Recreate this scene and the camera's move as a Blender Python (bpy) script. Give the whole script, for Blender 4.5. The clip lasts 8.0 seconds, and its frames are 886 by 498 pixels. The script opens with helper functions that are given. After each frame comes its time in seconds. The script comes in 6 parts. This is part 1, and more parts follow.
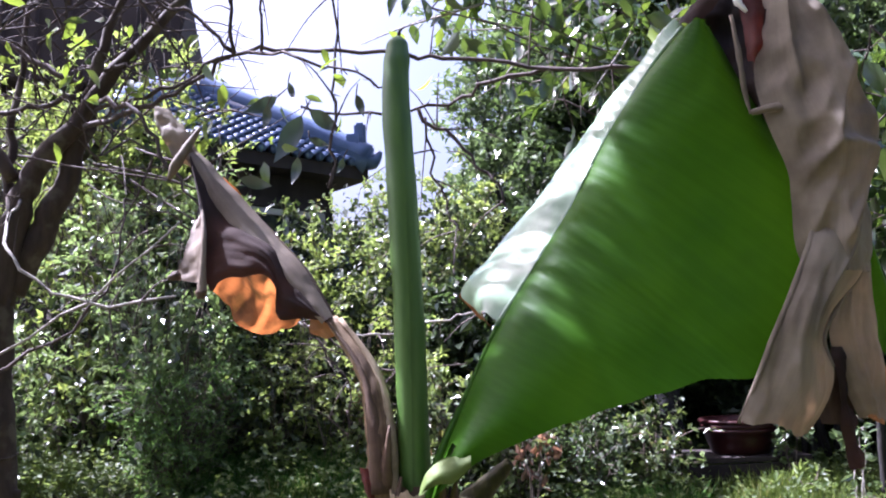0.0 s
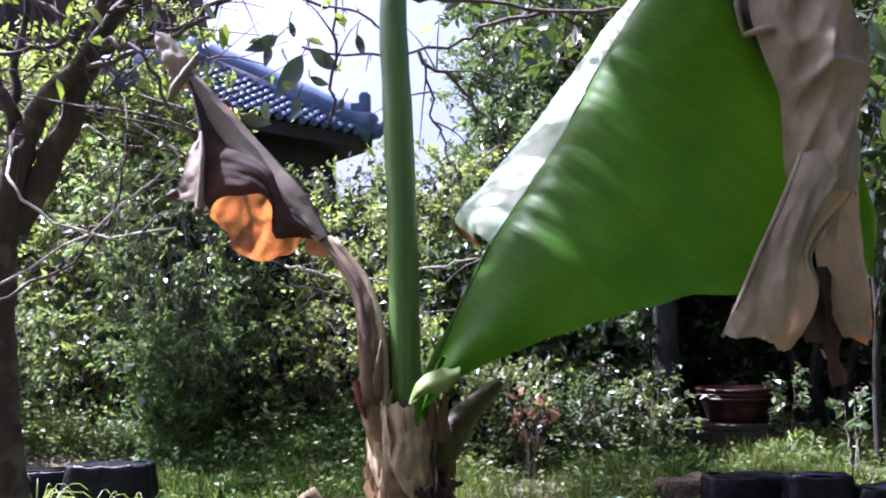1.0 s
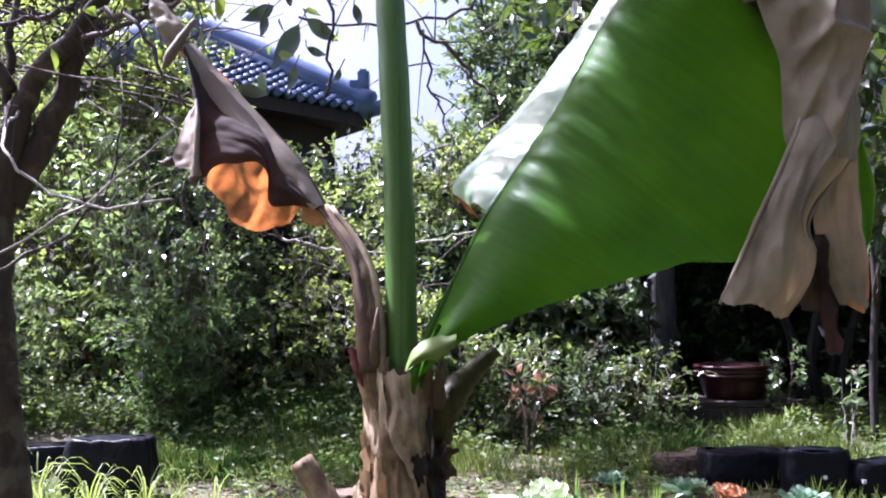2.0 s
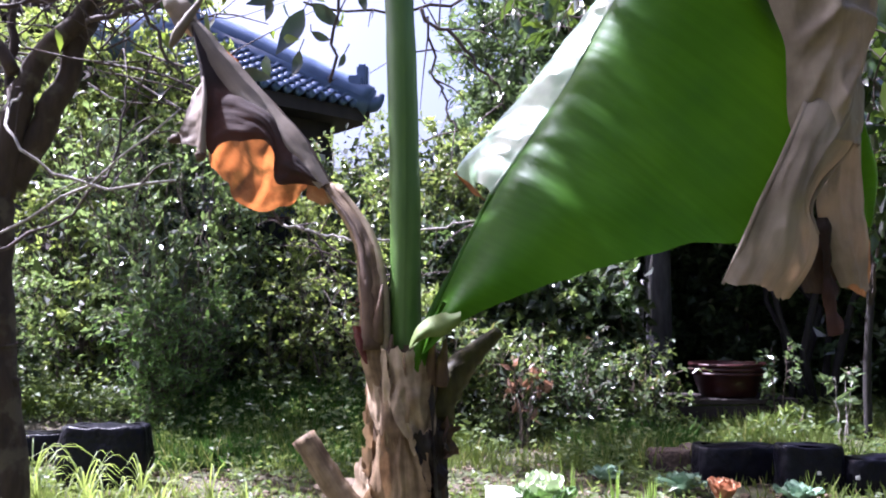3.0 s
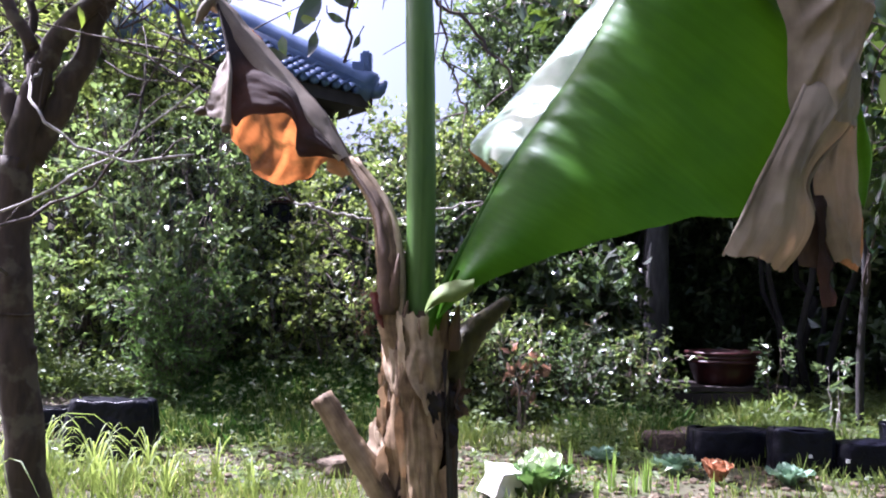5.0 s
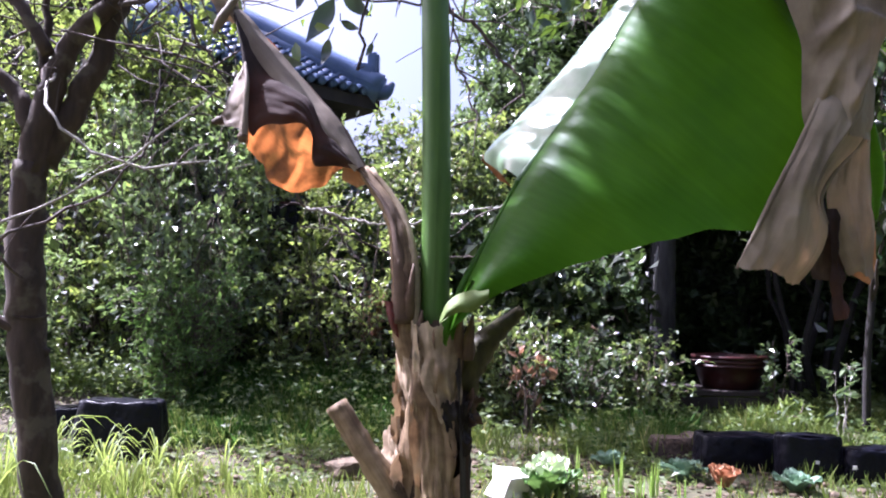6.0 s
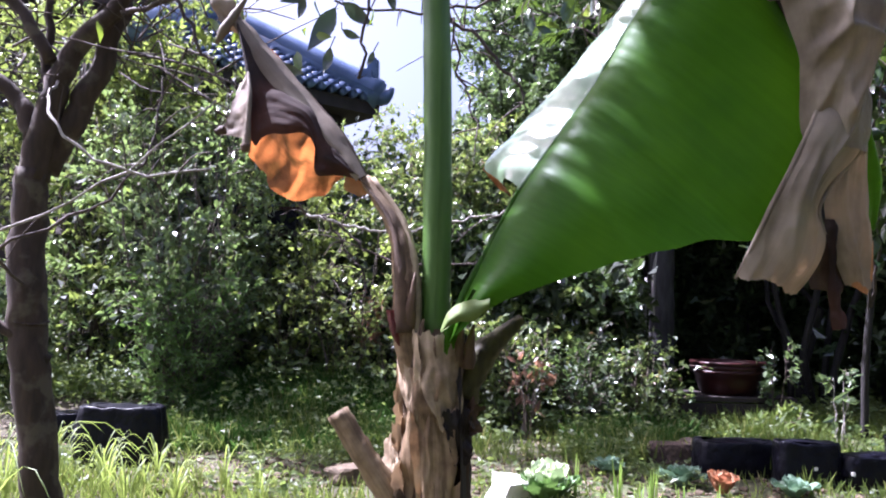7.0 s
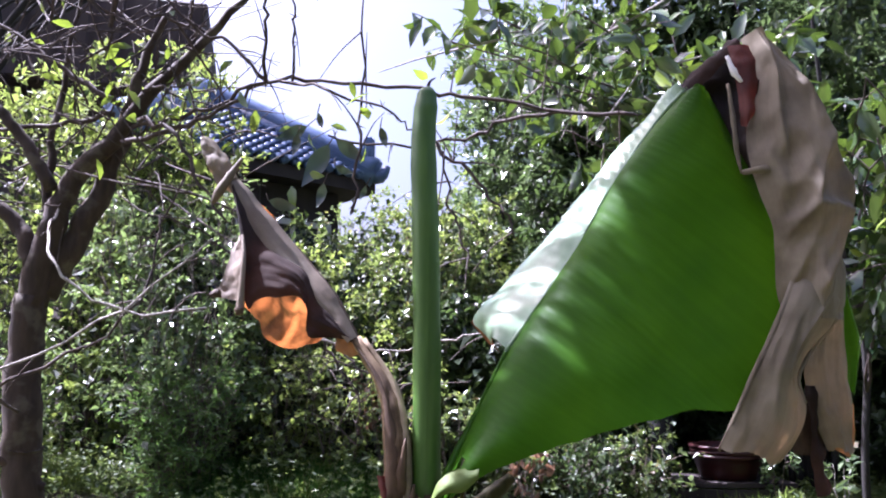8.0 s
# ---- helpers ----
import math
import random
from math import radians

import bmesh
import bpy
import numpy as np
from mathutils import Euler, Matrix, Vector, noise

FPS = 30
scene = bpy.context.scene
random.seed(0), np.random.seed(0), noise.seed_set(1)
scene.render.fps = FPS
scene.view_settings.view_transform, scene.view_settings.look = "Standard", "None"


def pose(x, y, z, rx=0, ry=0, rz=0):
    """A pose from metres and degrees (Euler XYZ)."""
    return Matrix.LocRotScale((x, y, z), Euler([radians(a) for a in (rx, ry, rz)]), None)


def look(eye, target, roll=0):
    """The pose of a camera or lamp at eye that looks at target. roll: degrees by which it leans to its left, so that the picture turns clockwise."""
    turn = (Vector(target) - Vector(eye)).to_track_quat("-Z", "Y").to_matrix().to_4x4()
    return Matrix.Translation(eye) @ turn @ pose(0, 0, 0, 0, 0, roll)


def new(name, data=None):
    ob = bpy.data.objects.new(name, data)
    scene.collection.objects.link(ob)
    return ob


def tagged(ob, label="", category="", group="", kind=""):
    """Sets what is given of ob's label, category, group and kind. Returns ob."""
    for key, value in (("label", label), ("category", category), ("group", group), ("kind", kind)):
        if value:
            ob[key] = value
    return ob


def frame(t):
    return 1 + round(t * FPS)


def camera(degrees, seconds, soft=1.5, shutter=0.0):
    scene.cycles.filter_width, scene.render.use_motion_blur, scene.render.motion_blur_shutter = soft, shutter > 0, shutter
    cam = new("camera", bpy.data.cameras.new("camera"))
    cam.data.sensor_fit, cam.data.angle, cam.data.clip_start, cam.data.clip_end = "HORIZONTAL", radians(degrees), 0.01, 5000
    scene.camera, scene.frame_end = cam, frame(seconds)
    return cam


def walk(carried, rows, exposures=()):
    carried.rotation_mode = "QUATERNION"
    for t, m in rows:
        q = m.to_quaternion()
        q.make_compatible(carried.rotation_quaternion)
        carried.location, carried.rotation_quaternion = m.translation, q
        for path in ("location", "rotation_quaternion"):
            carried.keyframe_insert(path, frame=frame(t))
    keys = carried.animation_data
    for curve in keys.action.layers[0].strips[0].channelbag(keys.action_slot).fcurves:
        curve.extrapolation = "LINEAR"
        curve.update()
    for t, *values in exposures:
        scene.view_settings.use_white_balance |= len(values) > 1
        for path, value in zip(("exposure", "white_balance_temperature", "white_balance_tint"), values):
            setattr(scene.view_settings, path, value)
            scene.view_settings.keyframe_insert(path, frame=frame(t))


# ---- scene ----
cam = camera(59.0, 8.0, soft=2.0)

PATH = [
    (0, (0.024, 0.071, 1.141), (-0.01, 2.052, 1.415), -2.4),
    (0.5, (0.034, 0.069, 1.063), (-0.007, 2.052, 1.317), -1.9),
    (1, (0.043, 0.063, 1.011), (-0.004, 2.049, 1.236), -1.4),
    (1.5, (0.042, 0.061, 0.991), (-0.006, 2.05, 1.189), -1.4),
    (2, (0.048, 0.072, 0.987), (0.001, 2.064, 1.161), -1.3),
    (3.5, (0.014, 0.057, 0.927), (-0.009, 2.049, 1.1), -0.1),
    (4, (0.008, 0.038, 0.924), (-0.005, 2.032, 1.081), 0.1),
    (4.5, (0.003, 0.009, 0.892), (-0.017, 2.003, 1.042), 0.2),
    (6, (-0.03, -0.027, 0.916), (-0.069, 1.967, 1.064), 0.8),
    (6.5, (-0.033, -0.035, 0.927), (-0.073, 1.959, 1.076), 0.9),
    (7, (-0.035, -0.041, 0.926), (-0.071, 1.953, 1.085), 0.9),
    (7.5, (-0.032, -0.049, 0.977), (-0.064, 1.939, 1.193), 0.6),
    (8, (-0.015, -0.113, 1.161), (-0.047, 1.864, 1.466), 0.2),
]
walk(cam, [(t, look(eye, aim, roll)) for t, eye, aim, roll in PATH], exposures=((0.0, 2.36, 5380, 33), (8.0, 2.36, 5380, 33)))

# ---- world and sun ----
SUN_DIR = Vector((-0.51, 0.18, 0.84)).normalized()   # towards the sun: ahead, to the left, high
world = bpy.data.worlds.new("sky_world")
scene.world = world
world.use_nodes = True
wn = world.node_tree
sky = wn.nodes.new("ShaderNodeTexSky")
sky.sky_type = "NISHITA"
sky.sun_disc = False
sky.sun_elevation = math.asin(SUN_DIR.z)
sky.sun_rotation = math.atan2(SUN_DIR.x, SUN_DIR.y)
sky.dust_density = 9.0
sky.ozone_density = 0.4
wn.links.new(sky.outputs[0], wn.nodes["Background"].inputs[0])
wn.nodes["Background"].inputs[1].default_value = 0.066
sun_data = bpy.data.lights.new("sun", "SUN")
sun_data.energy = 5.0
sun_data.angle = radians(0.55)
sun_data.color = (1.0, 0.96, 0.90)
sun = new("sun", sun_data)
sun.matrix_basis = look(SUN_DIR * 30, (0, 0, 0))


# ---- building helpers ----
WORLDS = {}


def thing(name, at, label, category, group="", kind=""):
    """An Empty at the base of a thing."""
    ob = new(name)
    ob.empty_display_size = 0.1
    ob.location = at
    WORLDS[ob.name] = Matrix.Translation(at)
    return tagged(ob, label, category, group, kind)


def part(name, me, parent, label="", m=None, kind=""):
    """Links a mesh, given in world metres (or placed by m), under a thing or a part."""
    ob = new(name, me)
    ob.parent = parent
    ob.matrix_parent_inverse = WORLDS.get(parent.name, Matrix.Identity(4)).inverted()
    if m is not None:
        ob.matrix_basis = m
        WORLDS[ob.name] = m
    return tagged(ob, label, "", "", kind)


def mesh(name, verts, faces, mat, smooth=True, uv=None, mats=None):
    me = bpy.data.meshes.new(name)
    verts = np.asarray(verts, dtype=np.float32).reshape(-1, 3)
    faces = np.asarray(faces, dtype=np.int32)
    n, k = faces.shape
    me.vertices.add(len(verts))
    me.vertices.foreach_set("co", verts.ravel())
    me.loops.add(n * k)
    me.loops.foreach_set("vertex_index", faces.ravel())
    me.polygons.add(n)
    me.polygons.foreach_set("loop_start", np.arange(0, n * k, k, dtype=np.int32))
    me.polygons.foreach_set("use_smooth", np.full(n, smooth))
    if uv is not None:
        layer = me.uv_layers.new(name="UVMap")
        layer.data.foreach_set("uv", np.asarray(uv, dtype=np.float32)[faces.ravel()].ravel())
    me.update(calc_edges=True)
    me.validate()
    me.materials.append(mat)
    return me


def from_bm(name, bm, mat, smooth=False):
    me = bpy.data.meshes.new(name)
    for f in bm.faces:
        f.smooth = smooth
    bm.to_mesh(me)
    bm.free()
    me.materials.append(mat)
    return me


def spline(pts, n):
    """n points evenly along a Catmull-Rom curve through pts."""
    p = np.asarray(pts, dtype=float)
    p = np.vstack([2 * p[0] - p[1], p, 2 * p[-1] - p[-2]])
    out = []
    m = len(p) - 3
    for s in np.linspace(0, m, n):
        i = min(int(s), m - 1)
        t = s - i
        a, b, c, d = p[i:i + 4]
        out.append(0.5 * (2 * b + (c - a) * t + (2 * a - 5 * b + 4 * c - d) * t * t + (3 * b - a - 3 * c + d) * t ** 3))
    return np.array(out)


def tube_arrays(line, radii, k=6, rough=0.0, rng=None, caps=True):
    line = np.asarray(line, dtype=float)
    n = len(line)
    radii = np.interp(np.linspace(0, 1, n), np.linspace(0, 1, len(radii)), radii)
    tan = np.gradient(line, axis=0)
    tan /= np.linalg.norm(tan, axis=1)[:, None] + 1e-9
    ref = np.array([0.31, 0.95, 0.12]) if abs(tan[0][1]) < 0.8 else np.array([1.0, 0.1, 0.0])
    u = np.cross(tan, ref)
    u /= np.linalg.norm(u, axis=1)[:, None] + 1e-9
    w = np.cross(tan, u)
    ang = np.linspace(0, 2 * np.pi, k, endpoint=False)
    r = np.repeat(radii[:, None], k, 1)
    if rough and rng is not None:
        r = r * (1 + rough * rng.uniform(-1, 1, r.shape))
    v = line[:, None, :] + r[..., None] * (np.cos(ang)[None, :, None] * u[:, None, :] + np.sin(ang)[None, :, None] * w[:, None, :])
    v = v.reshape(-1, 3)
    i = np.arange(n - 1)[:, None] * k
    a = np.arange(k)[None, :]
    b = (a + 1) % k
    f = np.stack([i + a, i + b, i + k + b, i + k + a], -1).reshape(-1, 4)
    if caps:
        v = np.vstack([v, line[0], line[-1]])
        c0, c1 = len(v) - 2, len(v) - 1
        j = np.arange(k)
        f0 = np.stack([np.full(k, c0), (j + 1) % k, j, j], -1)
        f1 = np.stack([np.full(k, c1), (n - 1) * k + j, (n - 1) * k + (j + 1) % k, (n - 1) * k + (j + 1) % k], -1)
        tri = np.vstack([f0, f1])[:, :3]
        quads = np.vstack([f[:, [0, 1, 2]], f[:, [0, 2, 3]]])
        return v, np.vstack([quads, tri])
    return v, np.vstack([f[:, [0, 1, 2]], f[:, [0, 2, 3]]])


def joined(arrays):
    vs, fs, off = [], [], 0
    for v, f in arrays:
        vs.append(v)
        fs.append(f + off)
        off += len(v)
    return np.vstack(vs), np.vstack(fs)


def tube(name, line, radii, mat, k=8, rough=0.0, seed=1):
    v, f = tube_arrays(line, radii, k, rough, np.random.default_rng(seed))
    n = len(line)
    long = np.concatenate([[0], np.cumsum(np.linalg.norm(np.diff(np.asarray(line, dtype=float), axis=0), axis=1))])
    uv = np.stack(np.broadcast_arrays(2.0 * long[:, None], np.abs(np.linspace(-1, 1, k, endpoint=False))[None, :] * 0.8), -1).reshape(-1, 2)
    uv = np.vstack([uv, [[0, 0.4]], [[2.0 * long[-1], 0.4]]])
    return mesh(name, v, f, mat, uv=uv)


def grid_faces(nu, nv, drop=()):
    i = np.arange(nu - 1)[:, None] * nv + np.arange(nv - 1)[None, :]
    f = np.stack([i, i + nv, i + nv + 1, i + 1], -1).reshape(-1, 4)
    if len(drop):
        keep = np.ones(len(f), bool)
        keep[list(drop)] = False
        f = f[keep]
    return f


def bumpy(pts, scale, amount, seed=0):
    """Noise offsets, one number a point."""
    off = Vector((seed * 7.3, seed * 3.1, seed * 5.7))
    return np.array([noise.noise(Vector(p) * scale + off) for p in pts]) * amount


def norm(a):
    return a / (np.linalg.norm(a, axis=-1, keepdims=True) + 1e-9)


def leaf_arrays(base, along, up, length, width, fold=0.18, fine=False):
    """Many leaves at once: base, direction, upper side, length and width of each."""
    n = len(base)
    along = norm(along)
    side = norm(np.cross(along, up))
    up = np.cross(side, along)
    L, W = length[:, None], width[:, None]
    if not fine:
        mid = base + along * L * 0.45
        r = mid + side * W * 0.5 + up * W * fold
        l = mid - side * W * 0.5 + up * W * fold
        tip = base + along * L - up * L * 0.06
        v = np.stack([base, r, tip, l], 1).reshape(-1, 3)
        i = np.arange(n)[:, None] * 4
        f = np.vstack([i + [0, 1, 2], i + [0, 2, 3]])
        return v, f
    m1, m2 = base + along * L * 0.32, base + along * L * 0.68 - up * L * 0.03
    tip = base + along * L - up * L * 0.14
    r1, l1 = m1 + side * W * 0.48 + up * W * fold, m1 - side * W * 0.48 + up * W * fold
    r2, l2 = m2 + side * W * 0.40 + up * W * fold, m2 - side * W * 0.40 + up * W * fold
    v = np.stack([base, r1, m1, l1, r2, m2, l2, tip], 1).reshape(-1, 3)
    i = np.arange(n)[:, None] * 8
    f = np.vstack([i + t for t in ([0, 1, 2], [0, 2, 3], [2, 1, 4], [2, 4, 5], [3, 2, 5], [3, 5, 6], [5, 4, 7], [6, 5, 7])])
    return v, f


# ---- materials ----
def nodes_of(name):
    mat = bpy.data.materials.new(name)
    mat.use_nodes = True
    nt = mat.node_tree
    return mat, nt, nt.nodes["Principled BSDF"], nt.nodes["Material Output"]


def ramp(nt, fac, stops):
    r = nt.nodes.new("ShaderNodeValToRGB")
    el = r.color_ramp.elements
    while len(el) < len(stops):
        el.new(0.5)
    for e, (p, c) in zip(el, stops):
        e.position, e.color = p, (*c, 1)
    nt.links.new(fac, r.inputs[0])
    return r.outputs[0]


def noise_fac(nt, scale, detail=4.0, stretch=None, coord="Object", rough=0.55):
    tc = nt.nodes.new("ShaderNodeTexCoord")
    n = nt.nodes.new("ShaderNodeTexNoise")
    n.inputs["Scale"].default_value = scale
    n.inputs["Detail"].default_value = detail
    n.inputs["Roughness"].default_value = rough
    src = tc.outputs[coord]
    if stretch:
        mp = nt.nodes.new("ShaderNodeMapping")
        mp.inputs["Scale"].default_value = stretch
        nt.links.new(src, mp.inputs[0])
        src = mp.outputs[0]
    nt.links.new(src, n.inputs["Vector"])
    return n.outputs["Fac"]


def mixed(nt, fac, a, b, mode="MIX"):
    m = nt.nodes.new("ShaderNodeMix")
    m.data_type, m.blend_type = "RGBA", mode
    for sock, val in ((m.inputs["Factor"], fac), (m.inputs["A"], a), (m.inputs["B"], b)):
        if isinstance(val, (int, float)):
            sock.default_value = val
        elif isinstance(val, tuple):
            sock.default_value = (*val, 1)
        else:
            nt.links.new(val, sock)
    return m.outputs["Result"]


def bump(nt, bsdf, height, strength=0.3, distance=0.01):
    b = nt.nodes.new("ShaderNodeBump")
    b.inputs["Strength"].default_value = strength
    b.inputs["Distance"].default_value = distance
    nt.links.new(height, b.inputs["Height"])
    nt.links.new(b.outputs[0], bsdf.inputs["Normal"])
    return b


def translucent(nt, bsdf, out, colour, share):
    t = nt.nodes.new("ShaderNodeBsdfTranslucent")
    if isinstance(colour, tuple):
        t.inputs[0].default_value = (*colour, 1)
    else:
        nt.links.new(colour, t.inputs[0])
    m = nt.nodes.new("ShaderNodeMixShader")
    m.inputs[0].default_value = share
    nt.links.new(bsdf.outputs[0], m.inputs[1])
    nt.links.new(t.outputs[0], m.inputs[2])
    nt.links.new(m.outputs[0], out.inputs[0])


def leaf_material(name, dark, light, through_colour, share=0.4, rough=0.38, odd=None, gloss=1.0):
    """Leaves of one mesh, each its own shade."""
    mat, nt, bsdf, out = nodes_of(name)
    geo = nt.nodes.new("ShaderNodeNewGeometry")
    rnd = geo.outputs["Random Per Island"]
    stops = [(0.0, dark), (0.8, light)]
    if odd:
        stops += [(0.93, light), (0.96, odd)]
    col = ramp(nt, rnd, stops)
    patch = ramp(nt, noise_fac(nt, 1.6, 2), [(0.3, (0.75, 0.8, 0.75)), (0.7, (1.2, 1.15, 0.95))])
    col = mixed(nt, 1.0, col, patch, "MULTIPLY")
    nt.links.new(col, bsdf.inputs["Base Color"])
    bsdf.inputs["Roughness"].default_value = rough
    bsdf.inputs["Specular IOR Level"].default_value = gloss
    bump(nt, bsdf, noise_fac(nt, 160, 2), 0.25, 0.002)
    translucent(nt, bsdf, out, mixed(nt, 0.6, col, through_colour), share)
    return mat


def bark_material(name, a, b, scale=30, stretch=(1, 1, 0.25), rough=0.85, depth=0.006, lichen=None):
    mat, nt, bsdf, out = nodes_of(name)
    f = noise_fac(nt, scale, 6, stretch)
    col = ramp(nt, f, [(0.3, a), (0.7, b)])
    if lichen:
        col = mixed(nt, ramp(nt, noise_fac(nt, 9, 4), [(0.52, (0, 0, 0)), (0.62, (1, 1, 1))]), col, lichen)
    nt.links.new(col, bsdf.inputs["Base Color"])
    bsdf.inputs["Roughness"].default_value = rough
    bump(nt, bsdf, f, 0.6, depth)
    return mat


def fibre_material(name, a, b, c, share, through_colour, fibre=160, rough=0.7, streaks=0.35, blotch=7.0, grain=0.55, glow=(0.5, 1.7), thin=None):
    """Dry banana tissue: long fibres along U, stains, some light through it."""
    mat, nt, bsdf, out = nodes_of(name)
    fib = noise_fac(nt, 1.0, 5, (3.0, fibre, 1.0), "UV")
    stain = noise_fac(nt, blotch, 5)
    col = ramp(nt, stain, [(0.32, a), (0.5, b), (0.72, c)])
    col = mixed(nt, grain, col, ramp(nt, fib, [(0.3, (0.55, 0.5, 0.46)), (0.65, (1.15, 1.12, 1.08))]), "MULTIPLY")
    streak = noise_fac(nt, 1.0, 4, (1.6, fibre * 0.16, 1.0), "UV")
    col = mixed(nt, streaks, col, ramp(nt, streak, [(0.36, (0.25, 0.20, 0.17)), (0.50, (0.9, 0.88, 0.86)), (0.7, (1.15, 1.14, 1.12))]), "MULTIPLY")
    nt.links.new(col, bsdf.inputs["Base Color"])
    bsdf.inputs["Roughness"].default_value = rough
    bsdf.inputs["Specular IOR Level"].default_value = 0.35
    bump(nt, bsdf, fib, 0.8 * grain, 0.003)
    if share:
        thr = mixed(nt, ramp(nt, stain, [(0.40, (0, 0, 0)), (0.60, (1, 1, 1))]), thin or tuple(x * glow[0] for x in through_colour), tuple(min(1.0, x * glow[1]) for x in through_colour))
        translucent(nt, bsdf, out, thr, share)
    return mat


def banana_green():
    mat, nt, bsdf, out = nodes_of("banana_leaf_green")
    tc = nt.nodes.new("ShaderNodeTexCoord")
    sep = nt.nodes.new("ShaderNodeSeparateXYZ")
    nt.links.new(tc.outputs["UV"], sep.inputs[0])
    fine = noise_fac(nt, 1.0, 3, (90.0, 1.2, 1.0), "UV")
    broad = noise_fac(nt, 5.0, 3)
    col = ramp(nt, broad, [(0.3, (0.022, 0.078, 0.002)), (0.7, (0.035, 0.107, 0.003))])
    col = mixed(nt, 0.35, col, ramp(nt, fine, [(0.35, (0.75, 0.8, 0.7)), (0.65, (1.2, 1.15, 1.1))]), "MULTIPLY")
    nt.links.new(col, bsdf.inputs["Base Color"])
    bsdf.inputs["Roughness"].default_value = 0.42
    bsdf.inputs["Specular IOR Level"].default_value = 0.11
    bump(nt, bsdf, fine, 0.30, 0.003)
    thr = ramp(nt, broad, [(0.3, (0.080, 0.232, 0.001)), (0.7, (0.132, 0.318, 0.002))])
    thr = mixed(nt, 0.4, thr, ramp(nt, fine, [(0.35, (0.8, 0.85, 0.7)), (0.65, (1.1, 1.08, 1.0))]), "MULTIPLY")
    translucent(nt, bsdf, out, thr, 0.36)
    return mat


def plain_material(name, a, b, scale, rough=0.6, metal=0.0, relief=0.3, depth=0.004, stretch=None, spec=0.5):
    mat, nt, bsdf, out = nodes_of(name)
    f = noise_fac(nt, scale, 6, stretch)
    nt.links.new(ramp(nt, f, [(0.3, a), (0.7, b)]), bsdf.inputs["Base Color"])
    bsdf.inputs["Roughness"].default_value = rough
    bsdf.inputs["Metallic"].default_value = metal
    bsdf.inputs["Specular IOR Level"].default_value = spec
    bump(nt, bsdf, f, relief, depth)
    return mat


def ground_material():
    mat, nt, bsdf, out = nodes_of("garden_soil")
    big = noise_fac(nt, 1.3, 5)
    small = noise_fac(nt, 26, 6)
    soil = ramp(nt, small, [(0.3, (0.030, 0.023, 0.012)), (0.55, (0.062, 0.050, 0.028)), (0.75, (0.130, 0.107, 0.062))])
    green = ramp(nt, small, [(0.3, (0.030, 0.038, 0.013)), (0.7, (0.075, 0.085, 0.030))])
    col = mixed(nt, ramp(nt, big, [(0.42, (0, 0, 0)), (0.56, (1, 1, 1))]), soil, green)
    nt.links.new(col, bsdf.inputs["Base Color"])
    bsdf.inputs["Roughness"].default_value = 0.95
    bump(nt, bsdf, small, 0.8, 0.02)
    return mat


M_GREEN = banana_green()
# Pale colour stands in for sun glare on the green leaf's left half
M_WAXY_GLARE = plain_material("waxy_leaf_glare", (0.17, 0.27, 0.155), (0.32, 0.43, 0.295), 9, 0.24, relief=0.3, depth=0.003, stretch=(1, 1, 1))
M_ROLLED = plain_material("rolled_leaf_green", (0.036, 0.090, 0.013), (0.068, 0.140, 0.023), 14, 0.45, relief=0.15, depth=0.002, stretch=(3, 3, 0.4))
M_FOOT = plain_material("leaf_foot_green", (0.055, 0.095, 0.008), (0.10, 0.145, 0.016), 18, 0.7, relief=0.15, depth=0.002)
M_DRY = fibre_material("dry_leaf", (0.098, 0.079, 0.051), (0.152, 0.130, 0.090), (0.210, 0.188, 0.142), 0.15, (0.32, 0.19, 0.09), fibre=70, streaks=0.12, grain=0.22, blotch=6.0)
# Maroon brown taken nearly to black: the front blade's shade is in the colour
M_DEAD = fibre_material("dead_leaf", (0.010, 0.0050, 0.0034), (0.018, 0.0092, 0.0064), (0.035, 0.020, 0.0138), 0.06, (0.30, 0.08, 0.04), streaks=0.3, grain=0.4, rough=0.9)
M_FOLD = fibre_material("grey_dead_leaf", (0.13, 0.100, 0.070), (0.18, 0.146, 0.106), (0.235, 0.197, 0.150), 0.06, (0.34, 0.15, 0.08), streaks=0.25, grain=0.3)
M_ORANGE = fibre_material("thin_dead_leaf", (0.12, 0.055, 0.022), (0.22, 0.105, 0.042), (0.34, 0.19, 0.08), 0.50, (0.215, 0.068, 0.017), fibre=30, blotch=13.0, glow=(0.38, 2.1), thin=(0.120, 0.050, 0.012))
M_SHEATH = fibre_material("dry_sheath", (0.070, 0.042, 0.022), (0.205, 0.145, 0.082), (0.40, 0.31, 0.190), 0.10, (0.40, 0.22, 0.10), fibre=34, streaks=0.75, grain=0.6, blotch=13.0)
M_SHEATH_BLACK = fibre_material("near_black_sheath", (0.006, 0.004, 0.003), (0.014, 0.008, 0.006), (0.040, 0.022, 0.015), 0.0, (0, 0, 0), fibre=30, streaks=0.5)
M_PALESHEATH = fibre_material("pale_sheath", (0.15, 0.105, 0.060), (0.33, 0.26, 0.168), (0.52, 0.44, 0.31), 0.12, (0.40, 0.25, 0.13), fibre=22, streaks=0.4, grain=0.35, blotch=11.0)
M_TAN = fibre_material("tan_dead_leaf", (0.20, 0.11, 0.05), (0.30, 0.17, 0.08), (0.36, 0.24, 0.13), 0.35, (0.34, 0.15, 0.05), fibre=60)
